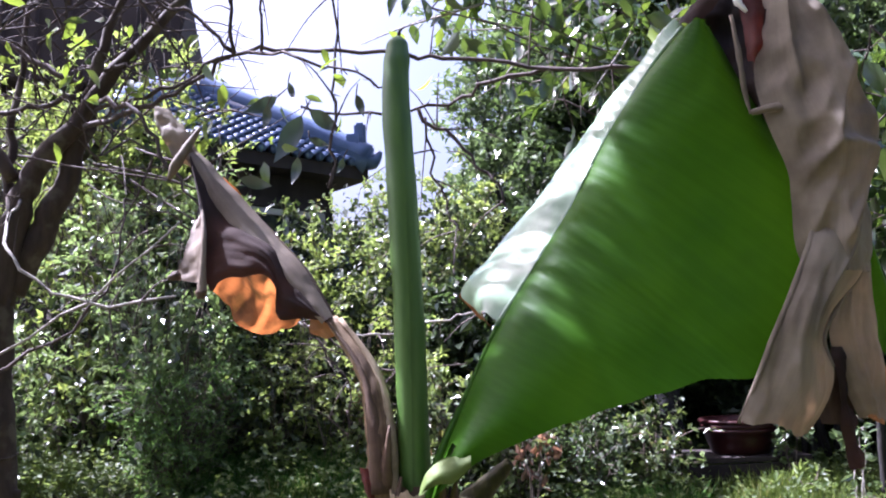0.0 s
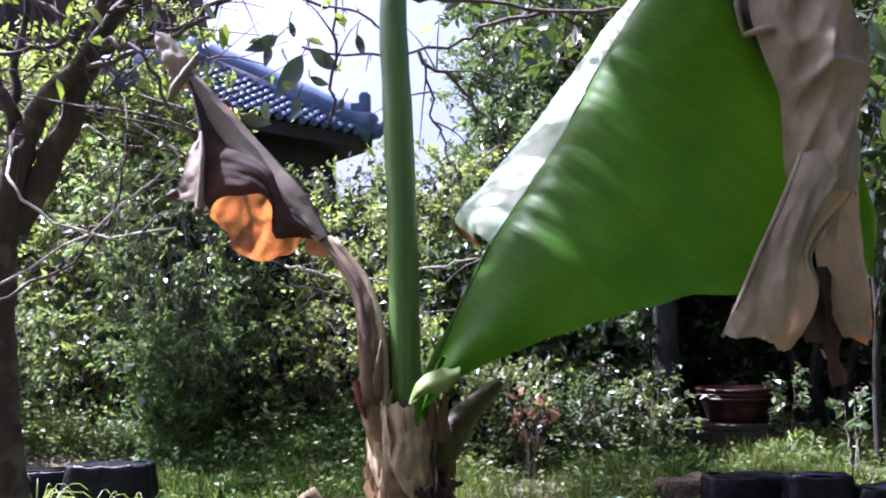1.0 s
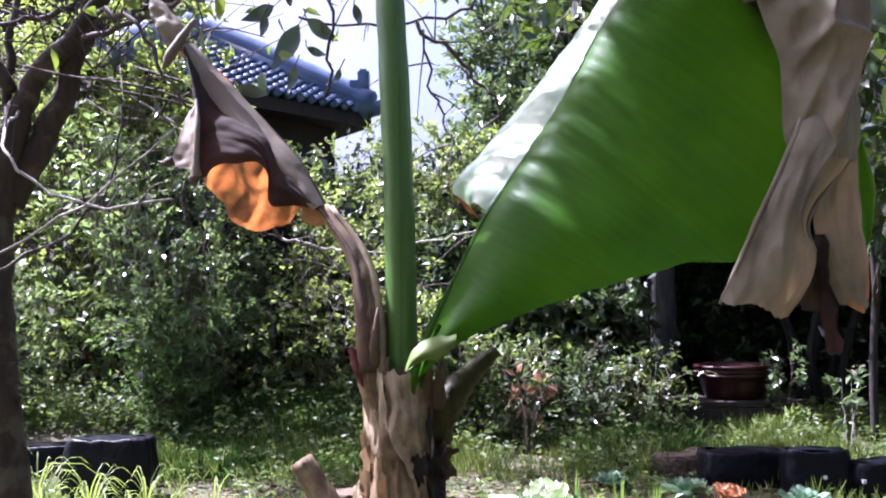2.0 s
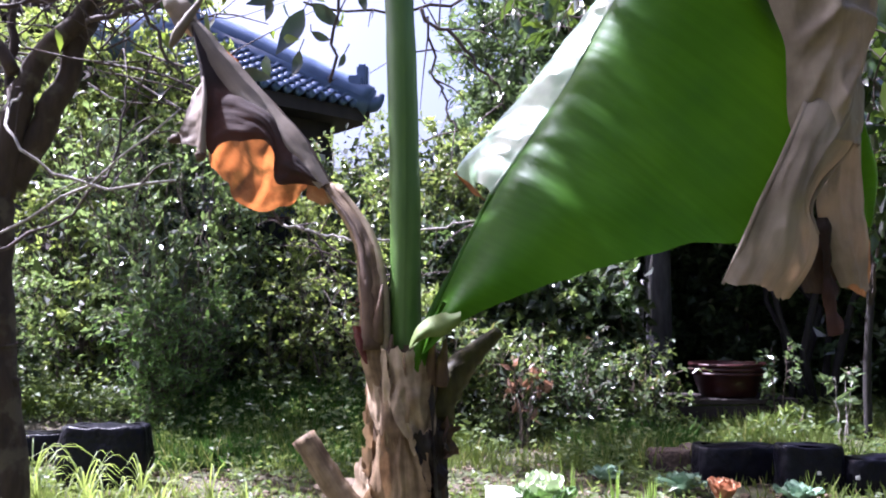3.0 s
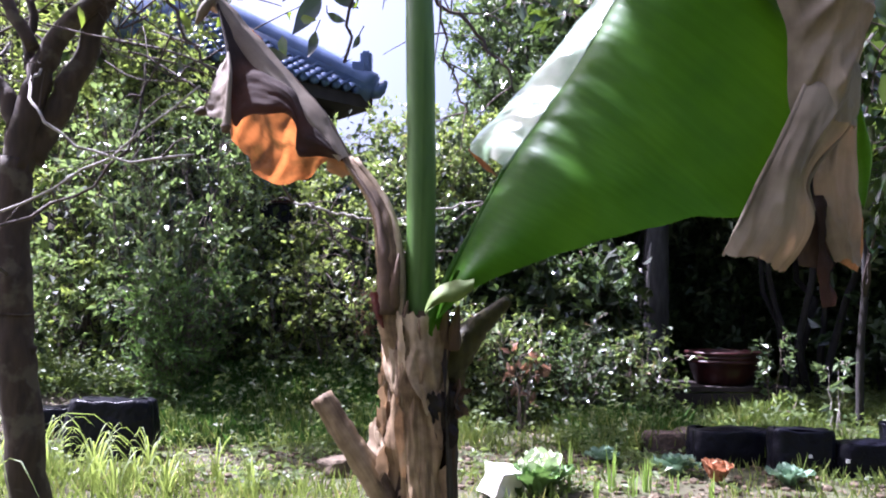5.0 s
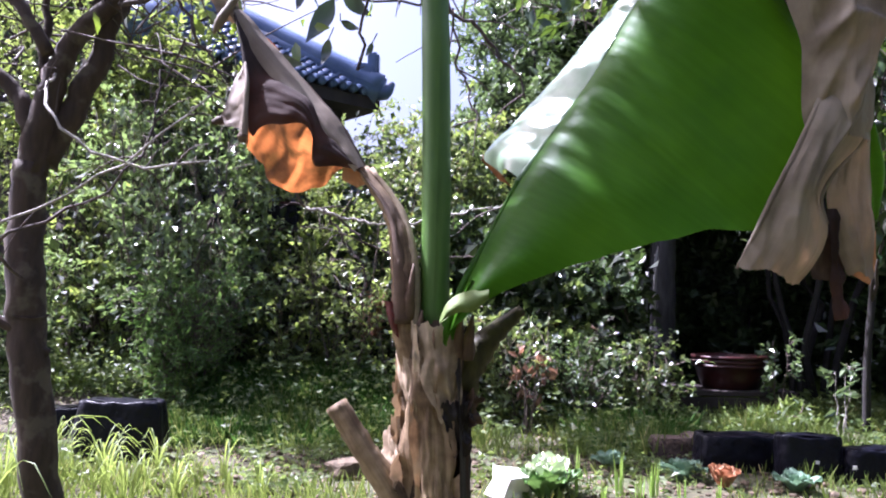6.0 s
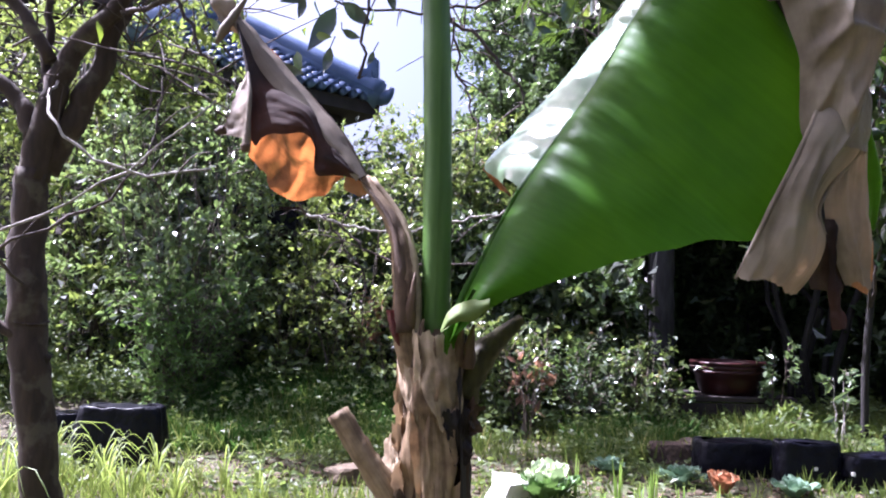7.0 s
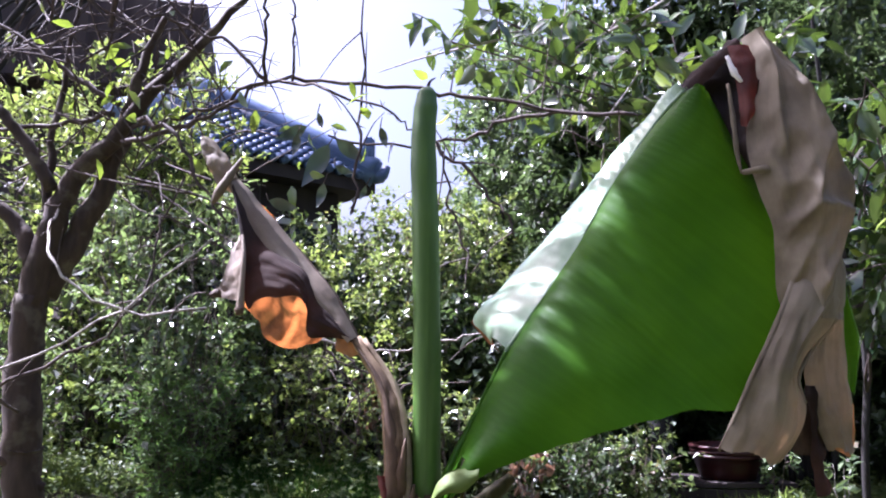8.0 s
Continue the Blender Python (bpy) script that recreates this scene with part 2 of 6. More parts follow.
M_SHEATH_DARK = fibre_material("dark_sheath", (0.026, 0.015, 0.009), (0.060, 0.035, 0.020), (0.125, 0.080, 0.046), 0.0, (0, 0, 0), fibre=40)
M_REDBIT = fibre_material("red_brown_sheath", (0.035, 0.009, 0.006), (0.065, 0.014, 0.009), (0.11, 0.026, 0.016), 0.10, (0.45, 0.05, 0.02), fibre=40)
M_STUB = fibre_material("cut_petiole", (0.10, 0.068, 0.036), (0.22, 0.163, 0.092), (0.36, 0.29, 0.185), 0.0, (0, 0, 0), fibre=16, streaks=0.6, blotch=14.0)
M_STUBGREEN = plain_material("green_brown_petiole", (0.014, 0.013, 0.004), (0.062, 0.055, 0.015), 34, 0.6, relief=0.6, stretch=(1, 1, 0.3), spec=0.2)
M_BARK = bark_material("tree_bark", (0.016, 0.009, 0.005), (0.050, 0.031, 0.018), 34, lichen=(0.072, 0.058, 0.038))
M_TWIG = bark_material("dark_twig_bark", (0.03, 0.022, 0.02), (0.085, 0.06, 0.05), 60)
M_GREYBARK = bark_material("grey_dead_bark", (0.014, 0.014, 0.016), (0.045, 0.044, 0.046), 26)
M_PALETWIG = bark_material("pale_twig_bark", (0.10, 0.088, 0.072), (0.40, 0.37, 0.33), 60)
M_STEM = bark_material("shrub_stem_bark", (0.05, 0.038, 0.028), (0.14, 0.11, 0.085), 40)
# Much darker copy of the stem bark, with deep shade put into the colour
M_SHADE_STEM = bark_material("shade_toned_bark", (0.008, 0.007, 0.006), (0.020, 0.017, 0.015), 40)
M_LEAF_OLIVE = leaf_material("leaf_grey_green", (0.032, 0.056, 0.024), (0.165, 0.225, 0.105), (0.30, 0.44, 0.11), 0.40, 0.28)
M_LEAF_LIME = leaf_material("leaf_yellow_green", (0.045, 0.080, 0.022), (0.220, 0.280, 0.085), (0.44, 0.56, 0.10), 0.38, 0.30)
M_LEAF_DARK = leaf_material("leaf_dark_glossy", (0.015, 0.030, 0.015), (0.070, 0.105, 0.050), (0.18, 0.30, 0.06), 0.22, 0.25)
M_LEAF_MIX = leaf_material("leaf_mid_green", (0.028, 0.054, 0.020), (0.130, 0.180, 0.070), (0.36, 0.48, 0.10), 0.32, 0.30, odd=(0.22, 0.12, 0.06))
M_LEAF_TREE = leaf_material("leaf_fruit_tree", (0.025, 0.055, 0.016), (0.085, 0.130, 0.03), (0.30, 0.42, 0.03), 0.42, 0.28, odd=(0.30, 0.30, 0.05))
M_LEAF_COOL = leaf_material("leaf_cool_green", (0.026, 0.050, 0.026), (0.120, 0.165, 0.090), (0.28, 0.42, 0.12), 0.28, 0.26)
# Near-black filler leaf: the shade inside a shrub is put into its colour
M_LEAF_INNER = leaf_material("leaf_inner_shade", (0.008, 0.016, 0.006), (0.030, 0.046, 0.018), (0.10, 0.16, 0.03), 0.10, 0.5, gloss=0.3)
M_LEAF_FERN = leaf_material("leaf_deep_green", (0.030, 0.068, 0.024), (0.110, 0.185, 0.060), (0.20, 0.36, 0.06), 0.36, 0.45, gloss=0.4)
M_LEAF_BROAD = leaf_material("leaf_broad_dark", (0.010, 0.028, 0.012), (0.048, 0.080, 0.032), (0.20, 0.33, 0.03), 0.18, 0.22, odd=(0.18, 0.24, 0.03))
# Dark copy of the fruit-tree leaf, its backlit look put into the colour
M_LEAF_SKY = leaf_material("leaf_backlit_tone", (0.014, 0.024, 0.028), (0.045, 0.065, 0.055), (0.05, 0.10, 0.04), 0.15, 0.35)
M_LEAF_DRY = leaf_material("leaf_withered", (0.16, 0.07, 0.045), (0.36, 0.21, 0.15), (0.45, 0.22, 0.12), 0.35, 0.6)
M_GRASS = leaf_material("grass_blades", (0.042, 0.076, 0.020), (0.150, 0.205, 0.060), (0.38, 0.48, 0.09), 0.44, 0.45, odd=(0.42, 0.36, 0.18), gloss=0.4)
# Lush grass whose deep green carries part of the shade it grows in
M_LUSH = leaf_material("lush_shade_grass", (0.020, 0.056, 0.014), (0.060, 0.120, 0.030), (0.16, 0.34, 0.05), 0.32, 0.6, gloss=0.15)
M_WEED = leaf_material("weed_leaves", (0.030, 0.060, 0.020), (0.115, 0.160, 0.050), (0.32, 0.42, 0.09), 0.42, 0.45, gloss=0.4)
M_LITTER = leaf_material("leaf_litter", (0.06, 0.038, 0.023), (0.20, 0.145, 0.095), (0.35, 0.22, 0.12), 0.1, 0.8)
# Near-white leaf: sunlight on the cabbage's top is part of this colour
M_CABBAGE = leaf_material("cabbage_leaf", (0.34, 0.45, 0.28), (0.62, 0.70, 0.52), (0.40, 0.60, 0.20), 0.15, 0.40)
# Dark green outer leaf, which also carries the shade low on that cabbage
M_CABBAGE_SHADE = leaf_material("cabbage_outer_shade", (0.045, 0.105, 0.030), (0.10, 0.19, 0.06), (0.22, 0.40, 0.08), 0.2, 0.5, gloss=0.3)
M_CABBAGE_BLUE = leaf_material("blue_cabbage_leaf", (0.10, 0.18, 0.135), (0.20, 0.30, 0.235), (0.22, 0.38, 0.20), 0.2, 0.55, gloss=0.3)
M_CABBAGE_RED = leaf_material("red_cabbage_leaf", (0.22, 0.095, 0.055), (0.36, 0.20, 0.12), (0.7, 0.25, 0.12), 0.3, 0.55, gloss=0.3)
M_ONION = leaf_material("onion_leaf", (0.16, 0.30, 0.05), (0.28, 0.42, 0.09), (0.42, 0.62, 0.10), 0.35, 0.35)
M_BAG = plain_material("black_grow_bag", (0.003, 0.003, 0.006), (0.007, 0.007, 0.012), 16, 0.36, relief=0.8, depth=0.02, spec=0.16)
M_BAGSOIL = plain_material("potting_soil", (0.02, 0.014, 0.01), (0.08, 0.055, 0.04), 45, 0.95, relief=0.9, depth=0.02)
M_CLOD = plain_material("dry_soil_clods", (0.038, 0.027, 0.015), (0.135, 0.100, 0.062), 30, 0.95, relief=0.8, depth=0.01)
M_POT = plain_material("red_brown_glazed_pot", (0.026, 0.006, 0.006), (0.042, 0.010, 0.010), 9, 0.4, relief=0.1, depth=0.002, spec=0.3)
M_GLAZE = plain_material("dark_blue_glaze", (0.010, 0.012, 0.026), (0.018, 0.022, 0.045), 9, 0.18, relief=0.1, depth=0.002)
M_STONE = plain_material("dark_stone", (0.045, 0.043, 0.043), (0.13, 0.122, 0.118), 14, 0.85, relief=0.7, depth=0.015)
M_PALESTONE = plain_material("pale_stone", (0.55, 0.53, 0.50), (0.78, 0.76, 0.74), 12, 0.8, relief=0.4, depth=0.006)
M_TILE = plain_material("grey_roof_tile", (0.050, 0.082, 0.17), (0.115, 0.165, 0.285), 3.5, 0.28, relief=0.25, depth=0.006)
M_PLASTER = plain_material("aged_plaster", (0.42, 0.40, 0.37), (0.58, 0.56, 0.52), 2.5, 0.9, relief=0.3, depth=0.006)
M_TIMBER = plain_material("dark_timber", (0.014, 0.009, 0.009), (0.036, 0.024, 0.022), 5, 0.8, relief=0.4, depth=0.006, stretch=(1, 1, 0.15))
M_GLASS = plain_material("window_glass", (0.02, 0.024, 0.03), (0.03, 0.034, 0.04), 2, 0.08, relief=0.02, depth=0.001)
M_GROUND = ground_material()
M_PALEPOLE = plain_material("weathered_pole", (0.14, 0.13, 0.13), (0.28, 0.27, 0.26), 20, 0.8, stretch=(1, 1, 0.2))


# ---- ground ----
def ground_height(x, y):
    u, v = max(0.0, min(1.0, (y - 5.45) / 0.95)), max(0.0, min(1.0, (-0.2 - x) / 0.7))
    bank = 0.24 * u * u * (3 - 2 * u) * v * v * (3 - 2 * v) * max(0.0, min(1.0, 11.5 - y))
    return bank + 0.025 * noise.noise(Vector((x * 1.1, y * 1.1, 0.3))) + 0.012 * noise.noise(Vector((x * 4, y * 4, 1.7)))


def build_ground():
    xs = np.concatenate([[-900, -200, -60, -20], np.linspace(-7, 7, 141), [20, 60, 200, 900]])
    ys = np.concatenate([[-900, -200, -60, -15], np.linspace(-3, 12, 141), [20, 60, 200, 900]])
    v = [(x, y, ground_height(x, y) if abs(x) < 8 and -4 < y < 13 else 0.0) for x in xs for y in ys]
    me = mesh("ground", v, grid_faces(len(xs), len(ys))[:, ::-1], M_GROUND)
    tagged(new("ground", me), "brown garden soil with patchy grass and litter", "ground", kind="structure")


build_ground()


# ---- house with a hipped tile roof ----
def build_house():
    corner = Vector((-1.08, 10.03, 3.62))
    e = Vector((0.733, 0.680, 0)).normalized()          # along the eave, away from the garden
    w = Vector((-e.y, e.x, 0))                       # into the house
    slope = 0.70
    length, depth = 3.4, 3.2
    house = thing("house", (corner - e * 2 + w * 1.8).to_tuple()[:2] + (0,), "old house with dark timber walls and a grey tiled hip roof", "house")
    base = corner - e * length
    half = depth / 2

    def at(a, b, z=0.0):
        return base + e * a + w * b + Vector((0, 0, z))

    rise = Vector((0, 0, half * slope))
    # roof deck, a thick shell
    bm = bmesh.new()
    ring = [at(0, 0), at(length, 0), at(length, depth), at(0, depth)]
    ridge = [at(half, half) + rise, at(length - half, half) + rise]
    lo = [bm.verts.new(p - Vector((0, 0, 0.16))) for p in ring]
    hi = [bm.verts.new(p) for p in ring]
    top = [bm.verts.new(p) for p in ridge]
    bm.faces.new((hi[0], hi[1], top[1], top[0]))
    bm.faces.new((hi[1], hi[2], top[1]))
    bm.faces.new((hi[2], hi[3], top[0], top[1]))
    bm.faces.new((hi[3], hi[0], top[0]))
    bm.faces.new(lo)
    for i in range(4):
        bm.faces.new((hi[i], lo[i], lo[(i + 1) % 4], hi[(i + 1) % 4]))
    bmesh.ops.recalc_face_normals(bm, faces=bm.faces)
    roof = part("roof", from_bm("roof", bm, M_TIMBER), house, "grey clay tile roof with dark eaves")
    # hip and main ridges, each a row of rounded cap tiles on a flat course
    def cap_row(p, q, name):
        v, f = tube_arrays(spline([p, p.lerp(q, 0.5), q], 24), [0.17], 10, 0.04, np.random.default_rng(3))
        v2, f2 = tube_arrays([p - Vector((0, 0, 0.10)), q - Vector((0, 0, 0.10))], [0.23], 4)
        part(name, mesh(name, *joined([(v, f), (v2, f2)]), M_TILE), roof)
    up = Vector((0, 0, 0.15))
    cap_row(at(length, 0) + up, ridge[1] + up, "hip_ridge")
    cap_row(at(0, 0) + up, ridge[0] + up, "hip_ridge")
    cap_row(at(length, depth) + up, ridge[1] + up, "hip_ridge")
    cap_row(ridge[0] + up, ridge[1] + up, "main_ridge")
    # end tile on the hip: a stepped block with an upturned horn
    tip = at(length, 0) + Vector((0, 0, 0.24))
    bm = bmesh.new()
    hip_dir = (ridge[1] - at(length, 0)).normalized()
    for k, (wide, high) in enumerate(((0.15, 0.40), (0.22, 0.20))):
        bmesh.ops.create_cube(bm, size=1, matrix=Matrix.Translation(tip + hip_dir * (0.10 + 0.10 * k) + Vector((0, 0, 0.12 - 0.1 * k))) @ Matrix.Diagonal((wide, wide * 1.3, high, 1)))
    bmesh.ops.bevel(bm, geom=list(bm.edges), offset=0.03, segments=2, affect="EDGES")
    part("ridge_end_tile", from_bm("ridge_end_tile", bm, M_TILE), roof)
    horn = spline([tip + hip_dir * 0.30 - Vector((0, 0, 0.12)), tip + Vector((0.02, 0, -0.16)), tip + Vector((0.12, 0, -0.10)), tip + Vector((0.17, 0, -0.02))], 10)
    part("corner_tile", tube("corner_tile", horn, [0.13, 0.11, 0.07, 0.03], M_TILE, 8), roof)
    # pan tiles: one curved tile, laid in courses up the two seen slopes
    tw, tl = 0.16, 0.17
    k = 7
    prof = [(-0.5 + i / (k - 1), 0.030 * math.sin(math.pi * 2 * i / (k - 1)) + 0.024) for i in range(k)]
    v, f = [], []
    for dz, yy in ((0.0, 0.0), (0.022, 0.0), (0.0, 1.0)):
        for px, pz in prof:
            v.append((px * tw, yy * tl * 1.12, pz + dz + (0.03 if yy == 0 else 0)))
    for r in (0, 1):
        for i in range(k - 1):
            a = r * k + i
            f.append((a, a + 1, a + k + 1, a + k))
    tile_me = mesh("roof_tile", v, f, M_TILE)
    ang = math.atan(slope)
    for face in (0, 1):
        ax, inn, org, span = (e, w, at(0, 0), length) if face == 0 else (w, -e, at(length, 0), depth)
        rows = int(half / math.cos(ang) / tl)
        yv = (inn * math.cos(ang) + Vector((0, 0, math.sin(ang)))).normalized()
        zv = ax.cross(yv)
        if zv.z < 0:
            zv = -zv
        rot = Matrix((ax, yv, zv)).transposed().to_4x4()
        for row in range(rows):
            d = row * tl * math.cos(ang)
            for c in range(int(span / tw)):
                s = (c + 0.5) * tw
                if s < d + 0.1 or s > span - d - 0.1:
                    continue
                if face == 0 and s < length - 3.4 or face == 1 and s > 1.2:
                    continue
                p = org + ax * s + inn * (d - 0.04) + Vector((0, 0, d * slope + 0.015))
                part("roof_tile", tile_me, roof, m=Matrix.Translation(p) @ rot)
    # round eave-end discs and a fascia board
    v, f = joined([tube_arrays([at(s, -0.06, 0.05), at(s, 0.02, 0.05)], [0.055], 8) for s in np.arange(0.08, length, 0.16)])
    part("eave_end_tiles", mesh("eave_end_tiles", v, f, M_TILE), roof, kind="stuff")
    # walls set in under the eave, with posts, a rail and a window
    inset = 0.32
    a0, a1, b0, b1 = inset, length - inset, inset, depth - inset
    for p, q in (((a0, b0), (a1, b0)), ((a1, b0), (a1, b1)), ((a1, b1), (a0, b1)), ((a0, b1), (a0, b0))):
        d = (Vector(q) - Vector(p)).normalized() * 0.06
        n = Vector((-d.y, d.x))
        bm = bmesh.new()
        pts = [Vector(p) + d, Vector(q) - d, Vector(q) - d + n * 2, Vector(p) + d + n * 2]
        lo = [bm.verts.new(at(x, y, -3.53)) for x, y in pts]
        hi = [bm.verts.new(at(x, y, -0.165)) for x, y in pts]
        for i in range(4):
            bm.faces.new((lo[i], lo[(i + 1) % 4], hi[(i + 1) % 4], hi[i]))
        bm.faces.new(hi)
        bmesh.ops.recalc_face_normals(bm, faces=bm.faces)
        part("wall", from_bm("wall", bm, M_TIMBER), house, "dark weathered timber wall")
    for s in np.arange(a0 + 0.1, a1, 1.35):
        bm = bmesh.new()
        bmesh.ops.create_cube(bm, size=1, matrix=Matrix.Translation(at(s, b0 - 0.07, -1.85)) @ Matrix.Diagonal((0.13, 0.13, 3.33, 1)))
        bmesh.ops.bevel(bm, geom=list(bm.edges), offset=0.01, segments=1, affect="EDGES")
        part("post", from_bm("post", bm, M_TIMBER), house)
    turn = Matrix(((e.x, w.x, 0), (e.y, w.y, 0), (0, 0, 1))).to_4x4()
    for s in (1.0, 2.3):
        m = Matrix.Translation(at(s, b0 - 0.08, -1.15)) @ turn
        bm = bmesh.new()
        for cx, cz, sx, sz in ((0, 0.5, 1.1, 0.07), (0, -0.5, 1.1, 0.07), (-0.52, 0, 0.07, 1.0), (0.52, 0, 0.07, 1.0), (0, 0, 0.05, 1.0)):
            bmesh.ops.create_cube(bm, size=1, matrix=m @ Matrix.Translation((cx, 0, cz)) @ Matrix.Diagonal((sx, 0.07, sz, 1)))
        win = part("window", from_bm("window", bm, M_PLASTER), house, "window with pale frame")
        bm = bmesh.new()
        bmesh.ops.create_cube(bm, size=1, matrix=m @ Matrix.Translation((0, 0.02, 0)) @ Matrix.Diagonal((1.0, 0.01, 0.95, 1)))
        part("pane", from_bm("pane", bm, M_GLASS), win)
    bm = bmesh.new()
    bmesh.ops.create_cube(bm, size=1, matrix=Matrix.Translation(at(length / 2, b0 - 0.10, -0.55)) @ turn @ Matrix.Diagonal((length - 1.3, 0.08, 0.10, 1)))
    part("wall_rail", from_bm("wall_rail", bm, M_TIMBER), house)


build_house()


def build_barn():
    """The dark overhanging eave of a taller building behind the house."""
    barn = thing("tall_building", (-8.0, 15.0, 0), "tall dark timber building with a deep overhanging eave", "building")
    bm = bmesh.new()
    low = [(-14.25, 12.8, 6.9), (-4.87, 13.0, 5.95), (-5.85, 17.0, 5.95), (-14.25, 17.0, 6.9)]
    high = [(-14.25, 12.8, 8.6), (-4.40, 12.9, 7.6), (-5.45, 17.0, 7.6), (-14.25, 17.0, 8.6)]
    lo = [bm.verts.new(p) for p in low]
    hi = [bm.verts.new(p) for p in high]
    bm.faces.new(lo[::-1])
    bm.faces.new(hi)
    for i in range(4):
        bm.faces.new((lo[i], lo[(i + 1) % 4], hi[(i + 1) % 4], hi[i]))
    bmesh.ops.recalc_face_normals(bm, faces=bm.faces)
    bmesh.ops.bevel(bm, geom=list(bm.edges), offset=0.05, segments=1, affect="EDGES")
    part("eave", from_bm("eave", bm, M_TIMBER), barn, "dark brown boarded eave")
    bm = bmesh.new()
    bmesh.ops.create_cube(bm, size=1, matrix=Matrix.Translation((-9.6, 15.3, 3.1)) @ Matrix.Diagonal((7.0, 2.8, 6.2, 1)))
    part("wall", from_bm("wall", bm, M_TIMBER), barn)
    for i in range(12):
        t = i / 11
        x = -13.6 + t * 8.8
        z = 6.86 - t * 0.88
        v, f = tube_arrays([(x, 12.75, z - 0.06), (x + 0.1, 16.0, z - 0.06)], [0.07], 4)
        part("rafter", mesh("rafter", v, f, M_TIMBER, smooth=False), barn)
    for i in range(16):
        t = (i + 0.5) / 16
        x = -13.9 + t * 9.4
        v, f = tube_arrays([(x, 12.80 + 0.1 * t, 6.95 - t * 0.95), (x + 0.12, 12.80, 8.5 - t * 0.95)], [0.035], 4)
        part("batten", mesh("batten", v, f, M_TIMBER, smooth=False), barn)


build_barn()


# ---- low garden wall with a tiled cap, and a dark basin on a stand in the hedge ----
def build_garden_wall():
    wall = thing("garden_wall", (-1.5, 9.3, 0), "low dark garden wall with a grey tiled cap", "wall")
    bm = bmesh.new()
    bmesh.ops.create_cube(bm, size=1, matrix=Matrix.Translation((-1.55, 9.3, 1.02)) @ Matrix.Diagonal((2.3, 0.16, 2.04, 1)))
    bmesh.ops.bevel(bm, geom=list(bm.edges), offset=0.01, segments=1, affect="EDGES")
    part("wall_body", from_bm("wall_body", bm, M_TIMBER), wall)
    bm = bmesh.new()
    bmesh.ops.create_cube(bm, size=1, matrix=Matrix.Translation((-1.55, 9.19, 1.98)) @ Matrix.Diagonal((2.36, 0.05, 0.05, 1)))
    part("rail", from_bm("rail", bm, M_PLASTER), wall, "pale rail")
    for row in range(4):
        for k in range(8):
            x = -2.55 + 0.29 * k + 0.05 * (row % 2)
            v, f = tube_arrays(spline([(x, 9.06 + 0.07 * row, 2.08 + 0.10 * row), (x, 9.18 + 0.07 * row, 2.13 + 0.10 * row), (x, 9.30 + 0.04 * row, 2.19 + 0.10 * row)], 4), [0.13], 10)
            v[:, 2] = np.maximum(v[:, 2], 2.06 + 0.10 * row)
            part("cap_tile", mesh("cap_tile", v, f, M_TILE), wall)


def build_basin():
    stand = thing("plant_stand", (-1.93, 7.35, 0), "dark wooden stand hidden in the hedge", "stand")
    for x in (-2.28, -1.58):
        for y in (7.2, 7.5):
            v, f = tube_arrays([(x, y, -0.03), (x, y, 1.60)], [0.03], 6)
            part("leg", mesh("leg", v, f, M_TIMBER, smooth=False), stand)
    bm = bmesh.new()
    bmesh.ops.create_cube(bm, size=1, matrix=Matrix.Translation((-1.93, 7.35, 1.62)) @ Matrix.Diagonal((0.86, 0.42, 0.04, 1)))
    part("top", from_bm("top", bm, M_TIMBER), stand)
    box = thing("storage_box", (-1.80, 7.35, 1.64), "dark glossy plastic box on a stand in the hedge", "box")
    bm = bmesh.new()
    bmesh.ops.create_cube(bm, size=1, matrix=Matrix.Translation((-1.80, 7.35, 1.745)) @ Matrix.Diagonal((0.56, 0.34, 0.21, 1)))
    bmesh.ops.bevel(bm, geom=list(bm.edges), offset=0.02, segments=2, affect="EDGES")
    part("body", from_bm("body", bm, M_BAG), box)
    bm = bmesh.new()
    bmesh.ops.create_cube(bm, size=1, matrix=Matrix.Translation((-1.80, 7.35, 1.862)) @ Matrix.Diagonal((0.60, 0.38, 0.025, 1)))
    bmesh.ops.bevel(bm, geom=list(bm.edges), offset=0.008, segments=2, affect="EDGES")
    part("lid", from_bm("lid", bm, M_POT), box)
    jar = thing("water_jar", (-2.25, 7.35, 1.64), "dark blue glazed jar on a stand in the hedge", "jar")
    prof = [(0.01, 0.0), (0.09, 0.0), (0.12, 0.08), (0.135, 0.22), (0.125, 0.34), (0.10, 0.40), (0.115, 0.43), (0.105, 0.435), (0.085, 0.39), (0.10, 0.3)]
    k = 28
    V = [(-2.25 + r * math.cos(2 * math.pi * j / k), 7.35 + r * math.sin(2 * math.pi * j / k), 1.64 + z) for r, z in prof for j in range(k)]
    i = np.arange(len(prof) - 1)[:, None] * k
    a, b = np.arange(k)[None, :], (np.arange(k)[None, :] + 1) % k
    part("jar_body", mesh("jar_body", V, np.stack([i + a, i + b, i + k + b, i + k + a], -1).reshape(-1, 4), M_GLAZE), jar)


build_garden_wall()
build_basin()


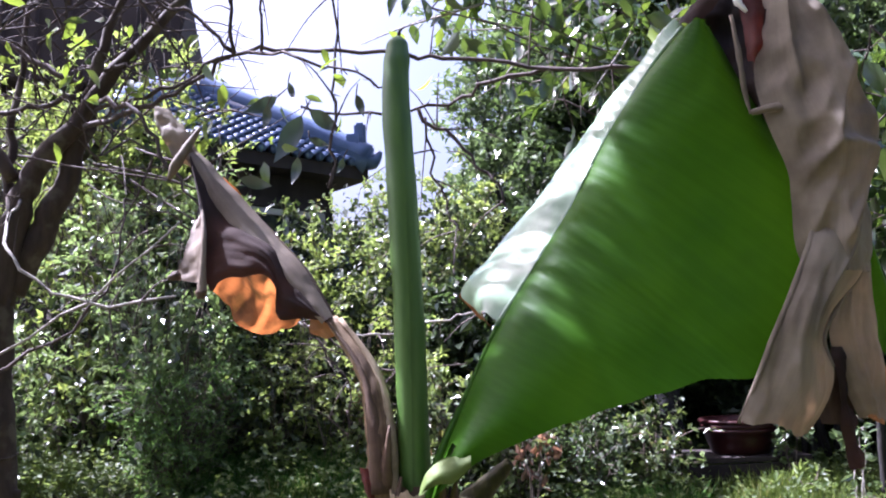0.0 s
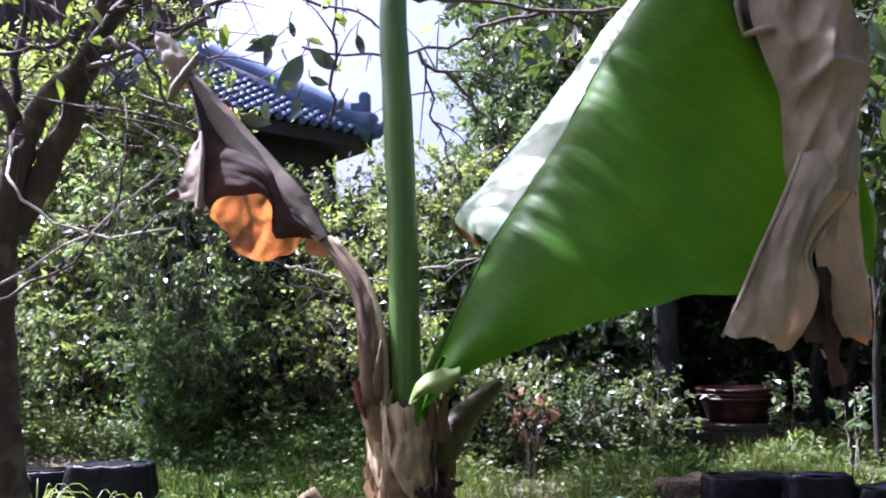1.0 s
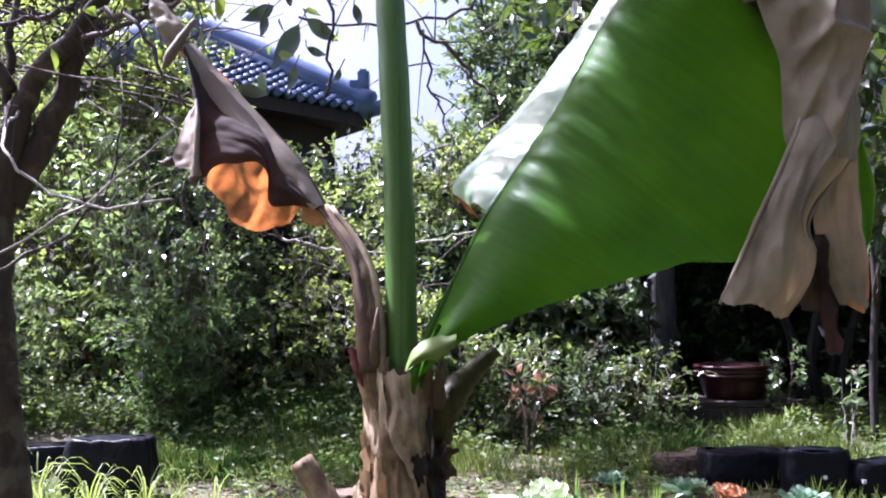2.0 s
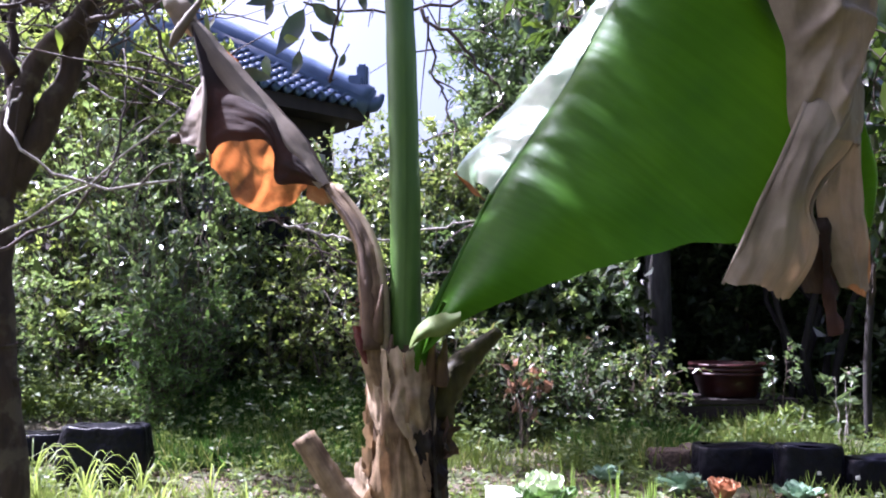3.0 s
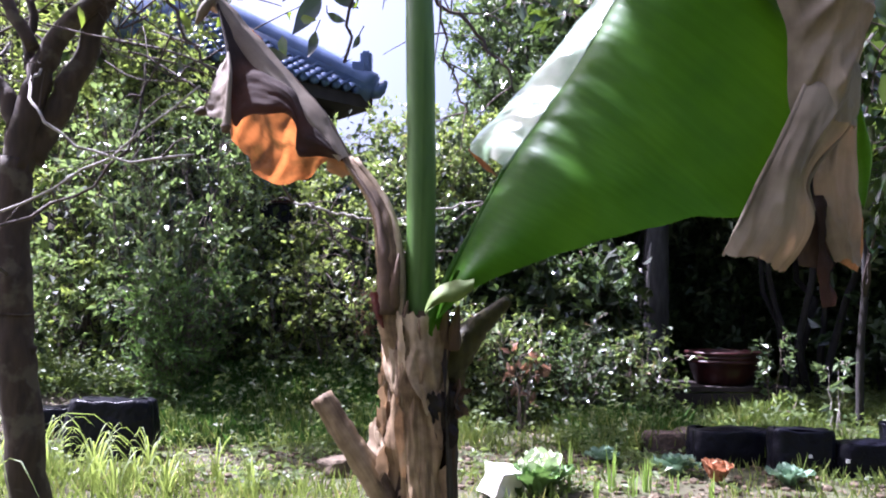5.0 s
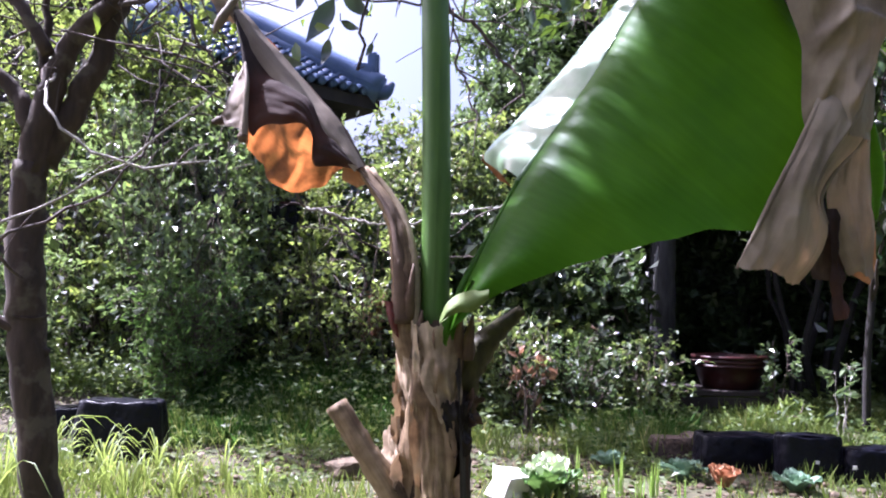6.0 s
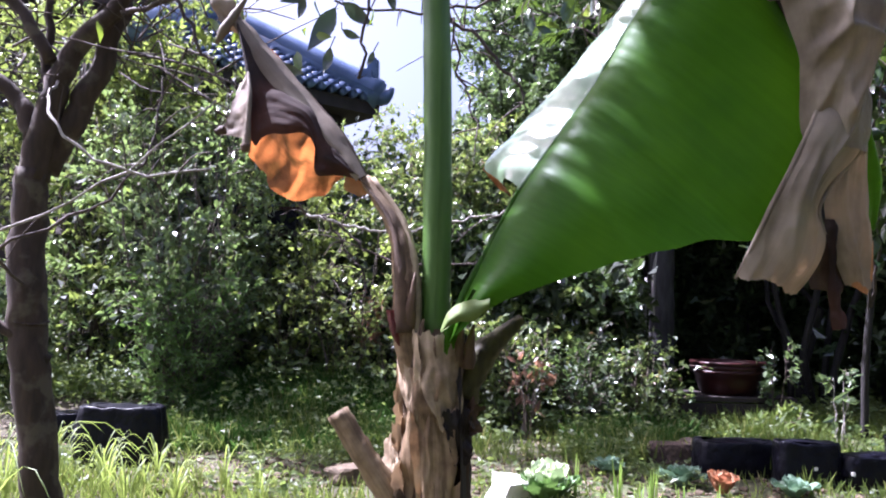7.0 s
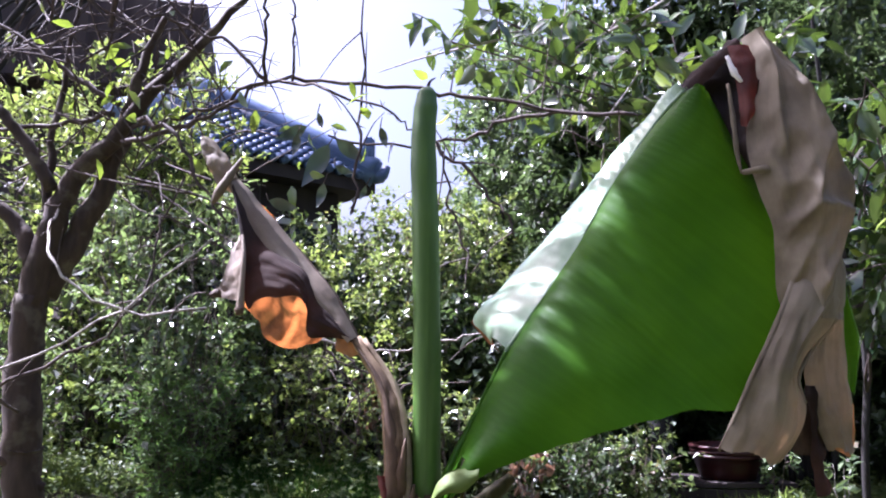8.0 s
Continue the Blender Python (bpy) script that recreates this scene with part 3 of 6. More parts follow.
# ---- shrubs, hedges and trees ----
def shrub(name, label, x, y, h, r, mat, seed, stems=7, twigs=90, leaves=26, size=0.045, aspect=0.5, low=0.12, bark=None,
          category="shrub", group="", upright=0.6, twig_len=0.45, stem_r=0.016, z0=0.0, flat=0.5, fine=False, centre=None, inner=0.0, tops=(0.72, 1.0)):
    """A shrub: stems from one foot, twigs off the stems, leaves along the twigs."""
    rng = np.random.default_rng(seed)
    bark = bark or M_STEM
    ob = thing(name, (x, y, z0), label, category, group)
    cx, cy = centre or (x, y)
    lines = []
    for i in range(stems):
        a = 2 * math.pi * (i + rng.uniform(0, 0.8)) / stems
        rr = r * math.sqrt(rng.uniform(0.05, 1.0)) * (1.1 - upright * 0.4)
        foot = np.array([x + 0.10 * r * math.cos(a), y + 0.10 * r * math.sin(a), z0 - 0.03])
        top = np.array([cx + rr * math.cos(a), cy + rr * math.sin(a), z0 + h * rng.uniform(*tops)])
        mid = foot * 0.5 + top * 0.5 + np.array([x - cx, y - cy, 0]) * 0.3 * upright + rng.normal(0, 0.06 * r, 3)
        line = spline([foot, mid, top], 12)
        line[1:-1] += rng.normal(0, 0.012 * h, (10, 3))
        lines.append(line)
        rad = stem_r * rng.uniform(0.6, 1.2)
        part("stem", tube("stem", line, [rad, rad * 0.6, rad * 0.2], bark, 6, 0.08, seed + i), ob)
    tw, B, A, U = [], [], [], []
    for j in range(twigs):
        line = lines[rng.integers(stems)]
        t = low + (1 - low) * rng.uniform(0, 1) ** 0.8
        k = t * 11
        i0 = min(int(k), 10)
        p = line[i0] + (line[i0 + 1] - line[i0]) * (k - i0)
        out = p - np.array([cx, cy, p[2]])
        d = norm(rng.normal(0, 0.7, 3) + norm(out) * 0.7 + np.array([0, 0, 0.55 * upright]))
        ln = twig_len * rng.uniform(0.5, 1.25) * (r ** 0.5)
        q = p + d * ln
        q[2] = max(q[2], z0 + 0.03)
        bend = (p + q) / 2 + np.array([0, 0, 0.12 * ln])
        tl = spline([p, bend, q], 5)
        tw.append(tube_arrays(tl, [0.0042, 0.0016], 3, caps=False))
        m = max(3, int(leaves * rng.uniform(0.6, 1.3)))
        s = rng.uniform(0.05, 1.0, m) ** 0.6
        idx = np.minimum((s * 4).astype(int), 3)
        pos = tl[idx] + (tl[idx + 1] - tl[idx]) * (s * 4 - idx)[:, None]
        dirs = norm(d[None, :] * 0.5 + rng.normal(0, 0.75, (m, 3)))
        B.append(pos + rng.normal(0, 0.018, (m, 3)) * (twig_len / 0.45))
        A.append(dirs)
        away = norm(pos - np.array([cx, cy, z0 + h * 0.45]))
        U.append(norm(np.array([0, 0, flat])[None, :] + away * 0.55 * flat + rng.normal(0, 0.55, (m, 3))))
    v, f = joined(tw)
    part("twig_spray", mesh("twig_spray", v, f, bark), ob, kind="stuff")
    B, A, U = np.vstack(B), np.vstack(A), np.vstack(U)
    L = size * rng.uniform(0.6, 1.35, len(B))
    v, f = leaf_arrays(B, A, U, L, L * aspect * rng.uniform(0.8, 1.2, len(B)), fine=fine)
    part("crown", mesh("crown", v, f, mat, smooth=False), ob, kind="stuff")
    if inner:                                        # extra near-black leaves by the stems, put in for shade inside the crown
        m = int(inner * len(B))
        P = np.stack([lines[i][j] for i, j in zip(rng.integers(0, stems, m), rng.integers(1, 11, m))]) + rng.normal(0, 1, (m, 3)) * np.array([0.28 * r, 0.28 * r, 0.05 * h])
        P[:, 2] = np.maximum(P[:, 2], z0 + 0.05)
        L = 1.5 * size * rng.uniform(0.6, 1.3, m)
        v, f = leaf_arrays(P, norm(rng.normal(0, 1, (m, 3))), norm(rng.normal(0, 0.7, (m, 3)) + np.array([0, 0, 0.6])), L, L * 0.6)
        part("inner_leaves", mesh("inner_leaves", v, f, M_LEAF_INNER, smooth=False), ob, "dark filler leaves standing in for shade inside the crown", kind="stuff")
    return ob


HEDGE = "garden hedge shrubs"
# clump with many upright stems
shrub("shrub", "dense grey-green shrub with many upright thin stems", -2.32, 6.42, 2.85, 1.05, M_LEAF_OLIVE, 11, stems=34, twigs=370, leaves=15,
      size=0.072, aspect=0.5, low=0.30, upright=0.9, twig_len=0.42, stem_r=0.013, group=HEDGE, flat=1.1, inner=0.12, centre=(-2.58, 6.85))
shrub("shrub", "leafy grey-green shrub beside the tree trunk", -3.85, 6.5, 1.5, 0.6, M_LEAF_OLIVE, 12, stems=14, twigs=130, leaves=16,
      size=0.070, low=0.34, upright=0.8, twig_len=0.48, stem_r=0.012, group=HEDGE, flat=1.1, inner=0.15)
# tall back row towards the house
for i, (x, y, h, r, mat, n) in enumerate(((-4.55, 8.7, 5.1, 0.8, M_LEAF_LIME, 200), (-3.05, 7.55, 4.7, 0.5, M_LEAF_LIME, 170), (-2.50, 7.75, 3.85, 0.42, M_LEAF_LIME, 140), (-3.75, 7.75, 4.5, 0.5, M_LEAF_LIME, 180), (-5.6, 8.8, 4.8, 1.0, M_LEAF_LIME, 140))):
    shrub("shrub", "tall sunlit yellow-green hedge shrub", x, y, h, r, mat, 20 + i, stems=12, twigs=n, leaves=28, size=0.085, aspect=0.45,
          low=0.12, upright=0.75, twig_len=0.6, group=HEDGE, flat=1.0, inner=0.12)
# lower middle row
for i, (x, y, h, r, mat, n) in enumerate(((-1.75, 7.7, 2.3, 0.75, M_LEAF_LIME, 190), (-1.0, 7.5, 2.1, 0.7, M_LEAF_LIME, 200), (-0.45, 7.9, 2.7, 0.75, M_LEAF_MIX, 230),
                                          (-1.3, 8.8, 3.15, 0.65, M_LEAF_MIX, 280), (0.15, 8.6, 3.2, 0.85, M_LEAF_LIME, 320), (-0.55, 9.5, 3.25, 0.75, M_LEAF_LIME, 300), (-1.0, 9.2, 2.95, 0.55, M_LEAF_MIX, 220))):
    shrub("shrub", "loose light-green shrub with small leaves", x, y, h, r, mat, 30 + i, stems=10, twigs=n, leaves=26, size=0.066, aspect=0.55,
          low=0.10, upright=0.7, twig_len=0.48, stem_r=0.013, group=HEDGE, flat=1.1, inner=0.3)
for i, (x, y, h, r, n) in enumerate(((0.30, 7.4, 1.9, 0.65, 240), (0.52, 6.95, 1.75, 0.33, 120), (0.92, 6.75, 1.05, 0.40, 120), (1.30, 6.70, 1.45, 0.32, 105), (0.12, 6.9, 1.1, 0.42, 130))):
    shrub("shrub", "dark glossy-leaved shrub catching sun on its leaves", x, y, h, r, M_LEAF_DARK if i in (0, 1, 3) else M_LEAF_MIX, 40 + i, stems=9, twigs=n, leaves=22,
          size=0.088, aspect=0.6, low=0.08, upright=0.6, twig_len=0.45, stem_r=0.012, group=HEDGE, flat=1.1, inner=0.5)
for i, (x, y, h, r, mat) in enumerate(((-0.98, 6.50, 1.55, 0.45, M_LEAF_LIME), (-0.48, 6.45, 1.35, 0.40, M_LEAF_LIME), (-0.05, 6.30, 0.95, 0.35, M_LEAF_MIX), (0.45, 6.15, 0.75, 0.32, M_LEAF_MIX),
                                       (0.95, 6.05, 0.65, 0.32, M_LEAF_DARK), (-1.45, 6.45, 1.25, 0.38, M_LEAF_LIME), (-1.95, 6.5, 1.45, 0.35, M_LEAF_OLIVE), (1.45, 6.1, 0.7, 0.28, M_LEAF_MIX))):
    shrub("shrub", "sparse sunlit bush with small pale leaves and thin twigs", x, y, h, r, mat, 140 + i, stems=9, twigs=80, leaves=12, size=0.058, aspect=0.55,
          low=0.10, upright=0.8, twig_len=0.5, stem_r=0.009, group=HEDGE, flat=1.2, inner=0.1)
shrub("shrub", "sunlit yellow-green shrub in front of the hedge", -1.55, 6.95, 1.75, 0.5, M_LEAF_LIME, 36, stems=10, twigs=190, leaves=22, size=0.062, aspect=0.55,
      low=0.12, upright=0.7, twig_len=0.45, stem_r=0.012, group=HEDGE, flat=1.1, inner=0.2)
shrub("shrub", "loose light-green shrub with small leaves", -2.15, 7.0, 1.6, 0.5, M_LEAF_OLIVE, 37, stems=10, twigs=150, leaves=20, size=0.070, aspect=0.5,
      low=0.12, upright=0.8, twig_len=0.45, stem_r=0.012, group=HEDGE, flat=1.1, inner=0.2)
shrub("shrub", "dark feathery shrub of many fine upright shoots in the shade", -2.14, 6.10, 1.15, 0.46, M_LEAF_FERN, 38, stems=32, twigs=480, leaves=13, size=0.062, aspect=0.26,
      low=0.03, upright=0.8, twig_len=0.42, stem_r=0.006, group=HEDGE, flat=0.4)
# tall trees closing the right side
TREES = "tall trees behind the garden"
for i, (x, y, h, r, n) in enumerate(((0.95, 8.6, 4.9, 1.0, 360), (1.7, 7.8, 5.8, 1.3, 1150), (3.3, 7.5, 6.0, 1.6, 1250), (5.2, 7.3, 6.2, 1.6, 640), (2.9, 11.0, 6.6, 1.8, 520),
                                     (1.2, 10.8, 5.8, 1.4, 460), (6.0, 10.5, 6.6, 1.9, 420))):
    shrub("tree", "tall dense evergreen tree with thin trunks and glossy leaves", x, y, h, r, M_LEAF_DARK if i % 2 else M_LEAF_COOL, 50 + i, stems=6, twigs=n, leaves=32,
          size=0.105, aspect=0.45, low=0.42 if i in (1, 2) else 0.10, upright=0.75, twig_len=0.68, stem_r=0.040, category="tree", group=TREES, flat=0.8, bark=M_SHADE_STEM)
# undergrowth in the deep shade, packed and dark-barked to black out the gap
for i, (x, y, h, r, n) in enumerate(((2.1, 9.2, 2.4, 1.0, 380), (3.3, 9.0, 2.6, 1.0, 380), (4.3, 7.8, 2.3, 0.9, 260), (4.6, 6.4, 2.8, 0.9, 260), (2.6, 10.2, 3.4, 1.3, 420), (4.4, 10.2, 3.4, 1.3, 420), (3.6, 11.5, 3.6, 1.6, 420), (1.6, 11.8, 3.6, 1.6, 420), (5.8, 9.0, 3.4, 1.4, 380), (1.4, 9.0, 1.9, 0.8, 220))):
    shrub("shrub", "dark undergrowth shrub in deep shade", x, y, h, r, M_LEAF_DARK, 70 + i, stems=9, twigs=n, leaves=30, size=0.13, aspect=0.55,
          low=0.02, upright=0.5, twig_len=0.65, group="undergrowth", bark=M_SHADE_STEM)
# high crowns added out of view, to shade the garden's middle and the bags
shrub("tree", "unseen tall tree added to shade the garden", -4.9, 6.9, 5.7, 0.42, M_LEAF_MIX, 110, stems=5, twigs=60, leaves=46, size=0.085, aspect=0.5,
      low=0.95, upright=0.3, twig_len=0.62, stem_r=0.036, category="tree", group=TREES, bark=M_SHADE_STEM, centre=(-4.20, 6.28), tops=(0.96, 1.0))
shrub("tree", "unseen tall tree added to shade the garden", -6.3, 5.6, 6.2, 0.5, M_LEAF_MIX, 111, stems=8, twigs=75, leaves=34, size=0.15, aspect=0.5,
      low=0.88, upright=0.3, twig_len=0.75, stem_r=0.05, category="tree", group=TREES, bark=M_SHADE_STEM, centre=(-1.72, 6.12), tops=(0.92, 1.0))
# unseen trees added at the back, behind the path, to cut skylight
for i, (x, y, h, r) in enumerate(((-5.5, -3.4, 4.2, 2.2), (-2.2, -4.2, 4.4, 2.4), (1.4, -4.0, 4.4, 2.4), (4.8, -3.2, 4.2, 2.3), (7.0, 1.5, 5.0, 2.0))):
    shrub("tree", "unseen leafy tree added behind the path to cut skylight", x, y, h, r, M_LEAF_MIX, 130 + i, stems=7, twigs=420, leaves=34, size=0.20, aspect=0.5,
          low=0.04, upright=0.4, twig_len=0.7, stem_r=0.05, category="tree", group="trees behind the path")
# distant wooded edge
for i, (x, y, h, r) in enumerate(((-12, 11, 5, 2.5), (-1.2, 19, 4.4, 2.6), (2.5, 18, 5.6, 2.8), (9, 13, 7, 2.8), (9.5, 6, 6, 2.6), (6, 17, 7, 2.8), (-4.5, 18, 4.6, 2.6))):
    shrub("tree", "distant leafy tree at the edge of the garden", x, y, h, r, M_LEAF_MIX, 90 + i, stems=6, twigs=300, leaves=34, size=0.19, aspect=0.5,
          low=0.04, upright=0.5, twig_len=0.8, stem_r=0.05, category="tree", group="distant trees")


# leaves of the fruit tree that hang against the sky: foot and tip
SKY_LEAVES = [
    ((-0.522,2.450,1.978), (-0.606,2.450,1.944)),
    ((-0.552,2.450,1.955), (-0.564,2.450,1.894)),
    ((-0.486,2.450,2.027), (-0.474,2.450,1.983)),
    ((-0.421,2.450,1.932), (-0.344,2.450,1.874)),
    ((-0.445,2.450,1.914), (-0.514,2.450,1.801)),
    ((-0.422,2.450,1.840), (-0.374,2.450,1.820)),
    ((-0.271,2.450,1.976), (-0.254,2.450,1.920)),
    ((-0.458,2.450,1.781), (-0.476,2.450,1.715)),
    ((-0.316,2.450,1.770), (-0.334,2.450,1.734)),
    ((-0.642,2.450,1.720), (-0.565,2.450,1.699)),
    ((-0.897,2.450,1.686), (-0.899,2.450,1.644)),
]


# ---- fruit tree with a forked trunk and a wide net of bare branches ----
def build_fruit_tree():
    tree = thing("fruit_tree", (-1.52, 2.88, 0), "small fruit tree with forked brown trunk and thin branches", "tree")
    rng = np.random.default_rng(5)

    def limb(name, pts, radii, mat=M_BARK, k=10, n=18, wob=0.006):
        line = spline([(x + 0.055 * min(1.0, max(0.0, -2.0 * x - 2.2)), y, z) for x, y, z in pts], n)
        line[1:-1] += rng.normal(0, wob, (n - 2, 3))
        part(name, tube(name, line, radii, mat, k, 0.06, int(rng.integers(999))), tree)
        return line

    trunk = limb("trunk", [(-1.575, 2.88, -0.05), (-1.596, 2.869, 0.22), (-1.644, 2.869, 0.55), (-1.686, 2.869, 0.88), (-1.712, 2.869, 1.206), (-1.702, 2.869, 1.437)], [0.076, 0.067, 0.069, 0.070, 0.064, 0.060], k=16, n=26)
    for z, x in ((0.86, -1.630),):
        a = np.linspace(0, 2 * math.pi, 15)
        ring = np.stack([x + 0.068 * np.cos(a), 2.869 + 0.068 * np.sin(a), z + 0.006 * np.sin(2 * a)], 1)
        part("bark_ring", tube("bark_ring", ring, [0.005], M_BARK, 5), tree)
    a = limb("limb", [(-1.698, 2.869, 1.395), (-1.666, 2.869, 1.599), (-1.632, 2.869, 1.745), (-1.556, 2.869, 1.904), (-1.390, 2.869, 2.064), (-1.246, 2.869, 2.251), (-1.010, 2.869, 2.487), (-0.835, 2.869, 2.707)],
             [0.056, 0.052, 0.042, 0.033, 0.021, 0.012], n=26)
    b = limb("limb", [(-1.678, 2.906, 1.443), (-1.590, 2.915, 1.618), (-1.523, 2.915, 1.754), (-1.428, 2.915, 1.985), (-1.364, 2.915, 2.197), (-1.320, 2.915, 2.387), (-1.191, 2.915, 2.632)],
             [0.056, 0.050, 0.042, 0.031, 0.021, 0.012], n=24)
    limb("limb", [(-1.703, 2.859, 1.543), (-1.783, 2.869, 1.727), (-1.931, 2.869, 1.833), (-2.238, 2.915, 2.087)], [0.036, 0.028, 0.012])
    limb("limb", [(-1.641, 2.841, 1.848), (-1.791, 2.822, 2.084), (-1.938, 2.822, 2.234), (-2.200, 2.822, 2.541)], [0.026, 0.020, 0.008])
    limb("limb", [(-1.654, 2.878, 1.698), (-1.699, 2.915, 1.989), (-1.694, 2.962, 2.334), (-1.655, 3.008, 2.808)], [0.022, 0.014, 0.007])
    twigs = []

    def twig(pts, r0, r1, mat=M_TWIG, n=16, wob=0.008):
        line = spline(pts, n)
        line[1:-1] += rng.normal(0, wob, (n - 2, 3))
        part("branch", tube("branch", line, [r0, r1], mat, 6, 0.15, int(rng.integers(999))), tree)
        twigs.append(line)
        return line

    # the long branch that crosses behind the rolled leaf
    twig([(-1.309, 2.869, 2.107), (-1.060, 2.785, 2.134), (-0.914, 2.757, 2.164), (-0.718, 2.689, 2.239), (-0.465, 2.623, 2.203), (-0.155, 2.556, 2.146), (0.060, 2.490, 2.091), (0.336, 2.423, 2.018), (0.572, 2.357, 1.987)],
         0.0085, 0.0062, n=34)
    twig([(-1.315, 2.822, 2.034), (-1.071, 2.729, 2.066), (-0.884, 2.729, 2.144), (-0.731, 2.711, 2.250)], 0.011, 0.007)
    twig([(-0.725, 2.683, 2.222), (-0.725, 2.636, 2.495), (-0.709, 2.636, 2.702)], 0.008, 0.004)
    twig([(-0.730, 2.711, 2.242), (-0.897, 2.729, 2.402), (-1.052, 2.729, 2.471), (-1.225, 2.748, 2.544)], 0.008, 0.005)
    twig([(-0.617, 2.636, 2.210), (-0.606, 2.590, 2.472), (-0.630, 2.590, 2.641)], 0.006, 0.003)
    twig([(-0.661, 2.636, 2.209), (-0.488, 2.497, 2.121), (-0.338, 2.450, 2.067), (-0.223, 2.450, 2.017), (-0.157, 2.450, 1.967)], 0.006, 0.003)
    twig([(-0.344, 2.497, 2.463), (-0.337, 2.497, 2.160), (-0.343, 2.450, 1.899), (-0.363, 2.450, 1.678)], 0.004, 0.006)
    twig([(-1.355, 2.869, 2.204), (-1.592, 2.869, 2.346), (-1.788, 2.869, 2.491), (-2.091, 2.915, 2.669)], 0.013, 0.006)
    twig([(-1.375, 2.869, 2.162), (-1.597, 2.869, 2.122), (-1.798, 2.869, 2.106), (-2.139, 2.869, 2.084)], 0.012, 0.006)
    twig([(-0.465, 2.543, 1.976), (-0.327, 2.543, 1.935), (-0.113, 2.543, 1.946), (0.060, 2.543, 1.976), (0.158, 2.497, 2.013), (0.343, 2.450, 2.033)], 0.004, 0.007)
    twig([(-0.080, 2.543, 1.948), (0.061, 2.543, 1.805), (0.156, 2.543, 1.706), (0.190, 2.562, 1.614)], 0.007, 0.003)
    twig([(-0.058, 2.525, 1.912), (-0.020, 2.543, 1.674), (0.037, 2.543, 1.541)], 0.005, 0.003)
    twig([(-1.224, 2.748, 2.098), (-1.054, 2.636, 2.015), (-0.942, 2.636, 1.825), (-0.833, 2.636, 1.680)], 0.010, 0.004)
    twig([(-1.249, 2.822, 2.242), (-1.091, 2.776, 2.243), (-0.938, 2.748, 2.210)], 0.007, 0.003)
    # twigs in the sun; for the pale ones, the light is put into the bark
    limb("limb", [(-1.60, 2.87, 0.72), (-1.95, 2.76, 0.98), (-2.22, 2.65, 1.12)], [0.022, 0.018, 0.014])
    twig([(-2.22, 2.65, 1.12), (-1.92, 2.57, 1.135), (-1.657, 2.543, 1.150), (-1.482, 2.357, 1.157), (-1.239, 2.357, 1.247), (-1.019, 2.357, 1.391), (-0.796, 2.357, 1.574)], 0.0066, 0.0034, M_PALETWIG, wob=0.008)
    twig([(-1.56, 2.85, 1.78), (-1.46, 2.62, 1.68), (-1.36, 2.42, 1.57), (-1.299, 2.330, 1.500), (-1.230, 2.311, 1.425), (-1.110, 2.311, 1.360), (-0.995, 2.311, 1.326), (-0.791, 2.311, 1.348)], 0.0055, 0.004, M_PALETWIG, wob=0.005)
    twig([(-1.63, 2.82, 1.00), (-1.475, 2.357, 1.093), (-1.260, 2.404, 1.199), (-1.080, 2.404, 1.322), (-1.015, 2.450, 1.505), (-1.006, 2.450, 1.673)], 0.007, 0.003)
    twig([(-1.006, 2.45, 1.673), (-0.86, 2.62, 1.60), (-0.73, 2.82, 1.46), (-0.63, 3.0, 1.297)], 0.003, 0.005, n=20)
    twig([(-0.63, 3.0, 1.297), (-0.453, 3.0, 1.255), (-0.298, 3.0, 1.234), (0.008, 3.0, 1.289), (0.161, 3.0, 1.317)], 0.006, 0.003, M_PALETWIG, n=30, wob=0.006)
    twig([(-0.56, 3.0, 1.29), (-0.497, 3.0, 1.20), (-0.405, 3.0, 1.068), (-0.401, 3.0, 0.872)], 0.006, 0.002)
    twig([(-0.50, 3.0, 1.26), (-0.36, 3.0, 1.15), (-0.16, 3.0, 1.10), (0.05, 3.0, 1.12)], 0.005, 0.002)
    # side twigs and thorns
    bits = []
    for line in twigs + [a, b]:
        n = len(line)
        for _ in range(12):
            i = int(rng.integers(2, n))
            p = line[i]
            d = norm(rng.normal(0, 1, 3) * np.array([1, 0.6, 1]))
            if rng.uniform() < 0.6:
                bits.append(tube_arrays([p, p + d * 0.03], [0.0028, 0.0004], 4, caps=False))
            else:
                ln = rng.uniform(0.08, 0.26)
                q = spline([p, p + d * ln * 0.5 + np.array([0, 0, 0.02]), p + d * ln], 6)
                bits.append(tube_arrays(q, [0.0035, 0.0012], 4, caps=False))
    # dense thin net above the fork
    for _ in range(130):
        p = np.array([rng.uniform(-2.1, -1.0), rng.uniform(2.7, 3.2), rng.uniform(1.85, 2.8)])
        d = norm(rng.normal(0, 1, 3) + np.array([0.2, 0, 0.35]))
        ln = rng.uniform(0.25, 0.7)
        q = spline([p, p + d * ln * 0.5 + rng.normal(0, 0.04, 3), p + d * ln], 7)
        r = rng.uniform(0.003, 0.007)
        bits.append(tube_arrays(q, [r, r * 0.35], 4, caps=False))
    # the upper crown, added out of view to shade the banana plant
    over, B, A = [], [], []
    for _ in range(52):
        q = np.array([rng.uniform(-1.48, -0.48), rng.uniform(1.45, 2.01), rng.uniform(3.25, 3.6)])
        p = np.array([-1.35, 2.7, 2.75]) + rng.normal(0, 0.12, 3)
        line = spline([p, (p + q) / 2 + np.array([0, 0, 0.15]), q], 8)
        over.append(tube_arrays(line, [0.012, 0.004], 5, caps=False))
        # fewer leaves here, so a band of sun reaches the green blade
        for _ in range(16 if -0.95 < q[0] < -0.72 else 42):
            B.append(q + rng.normal(0, 1, 3) * np.array([0.11, 0.06, 0.08]))
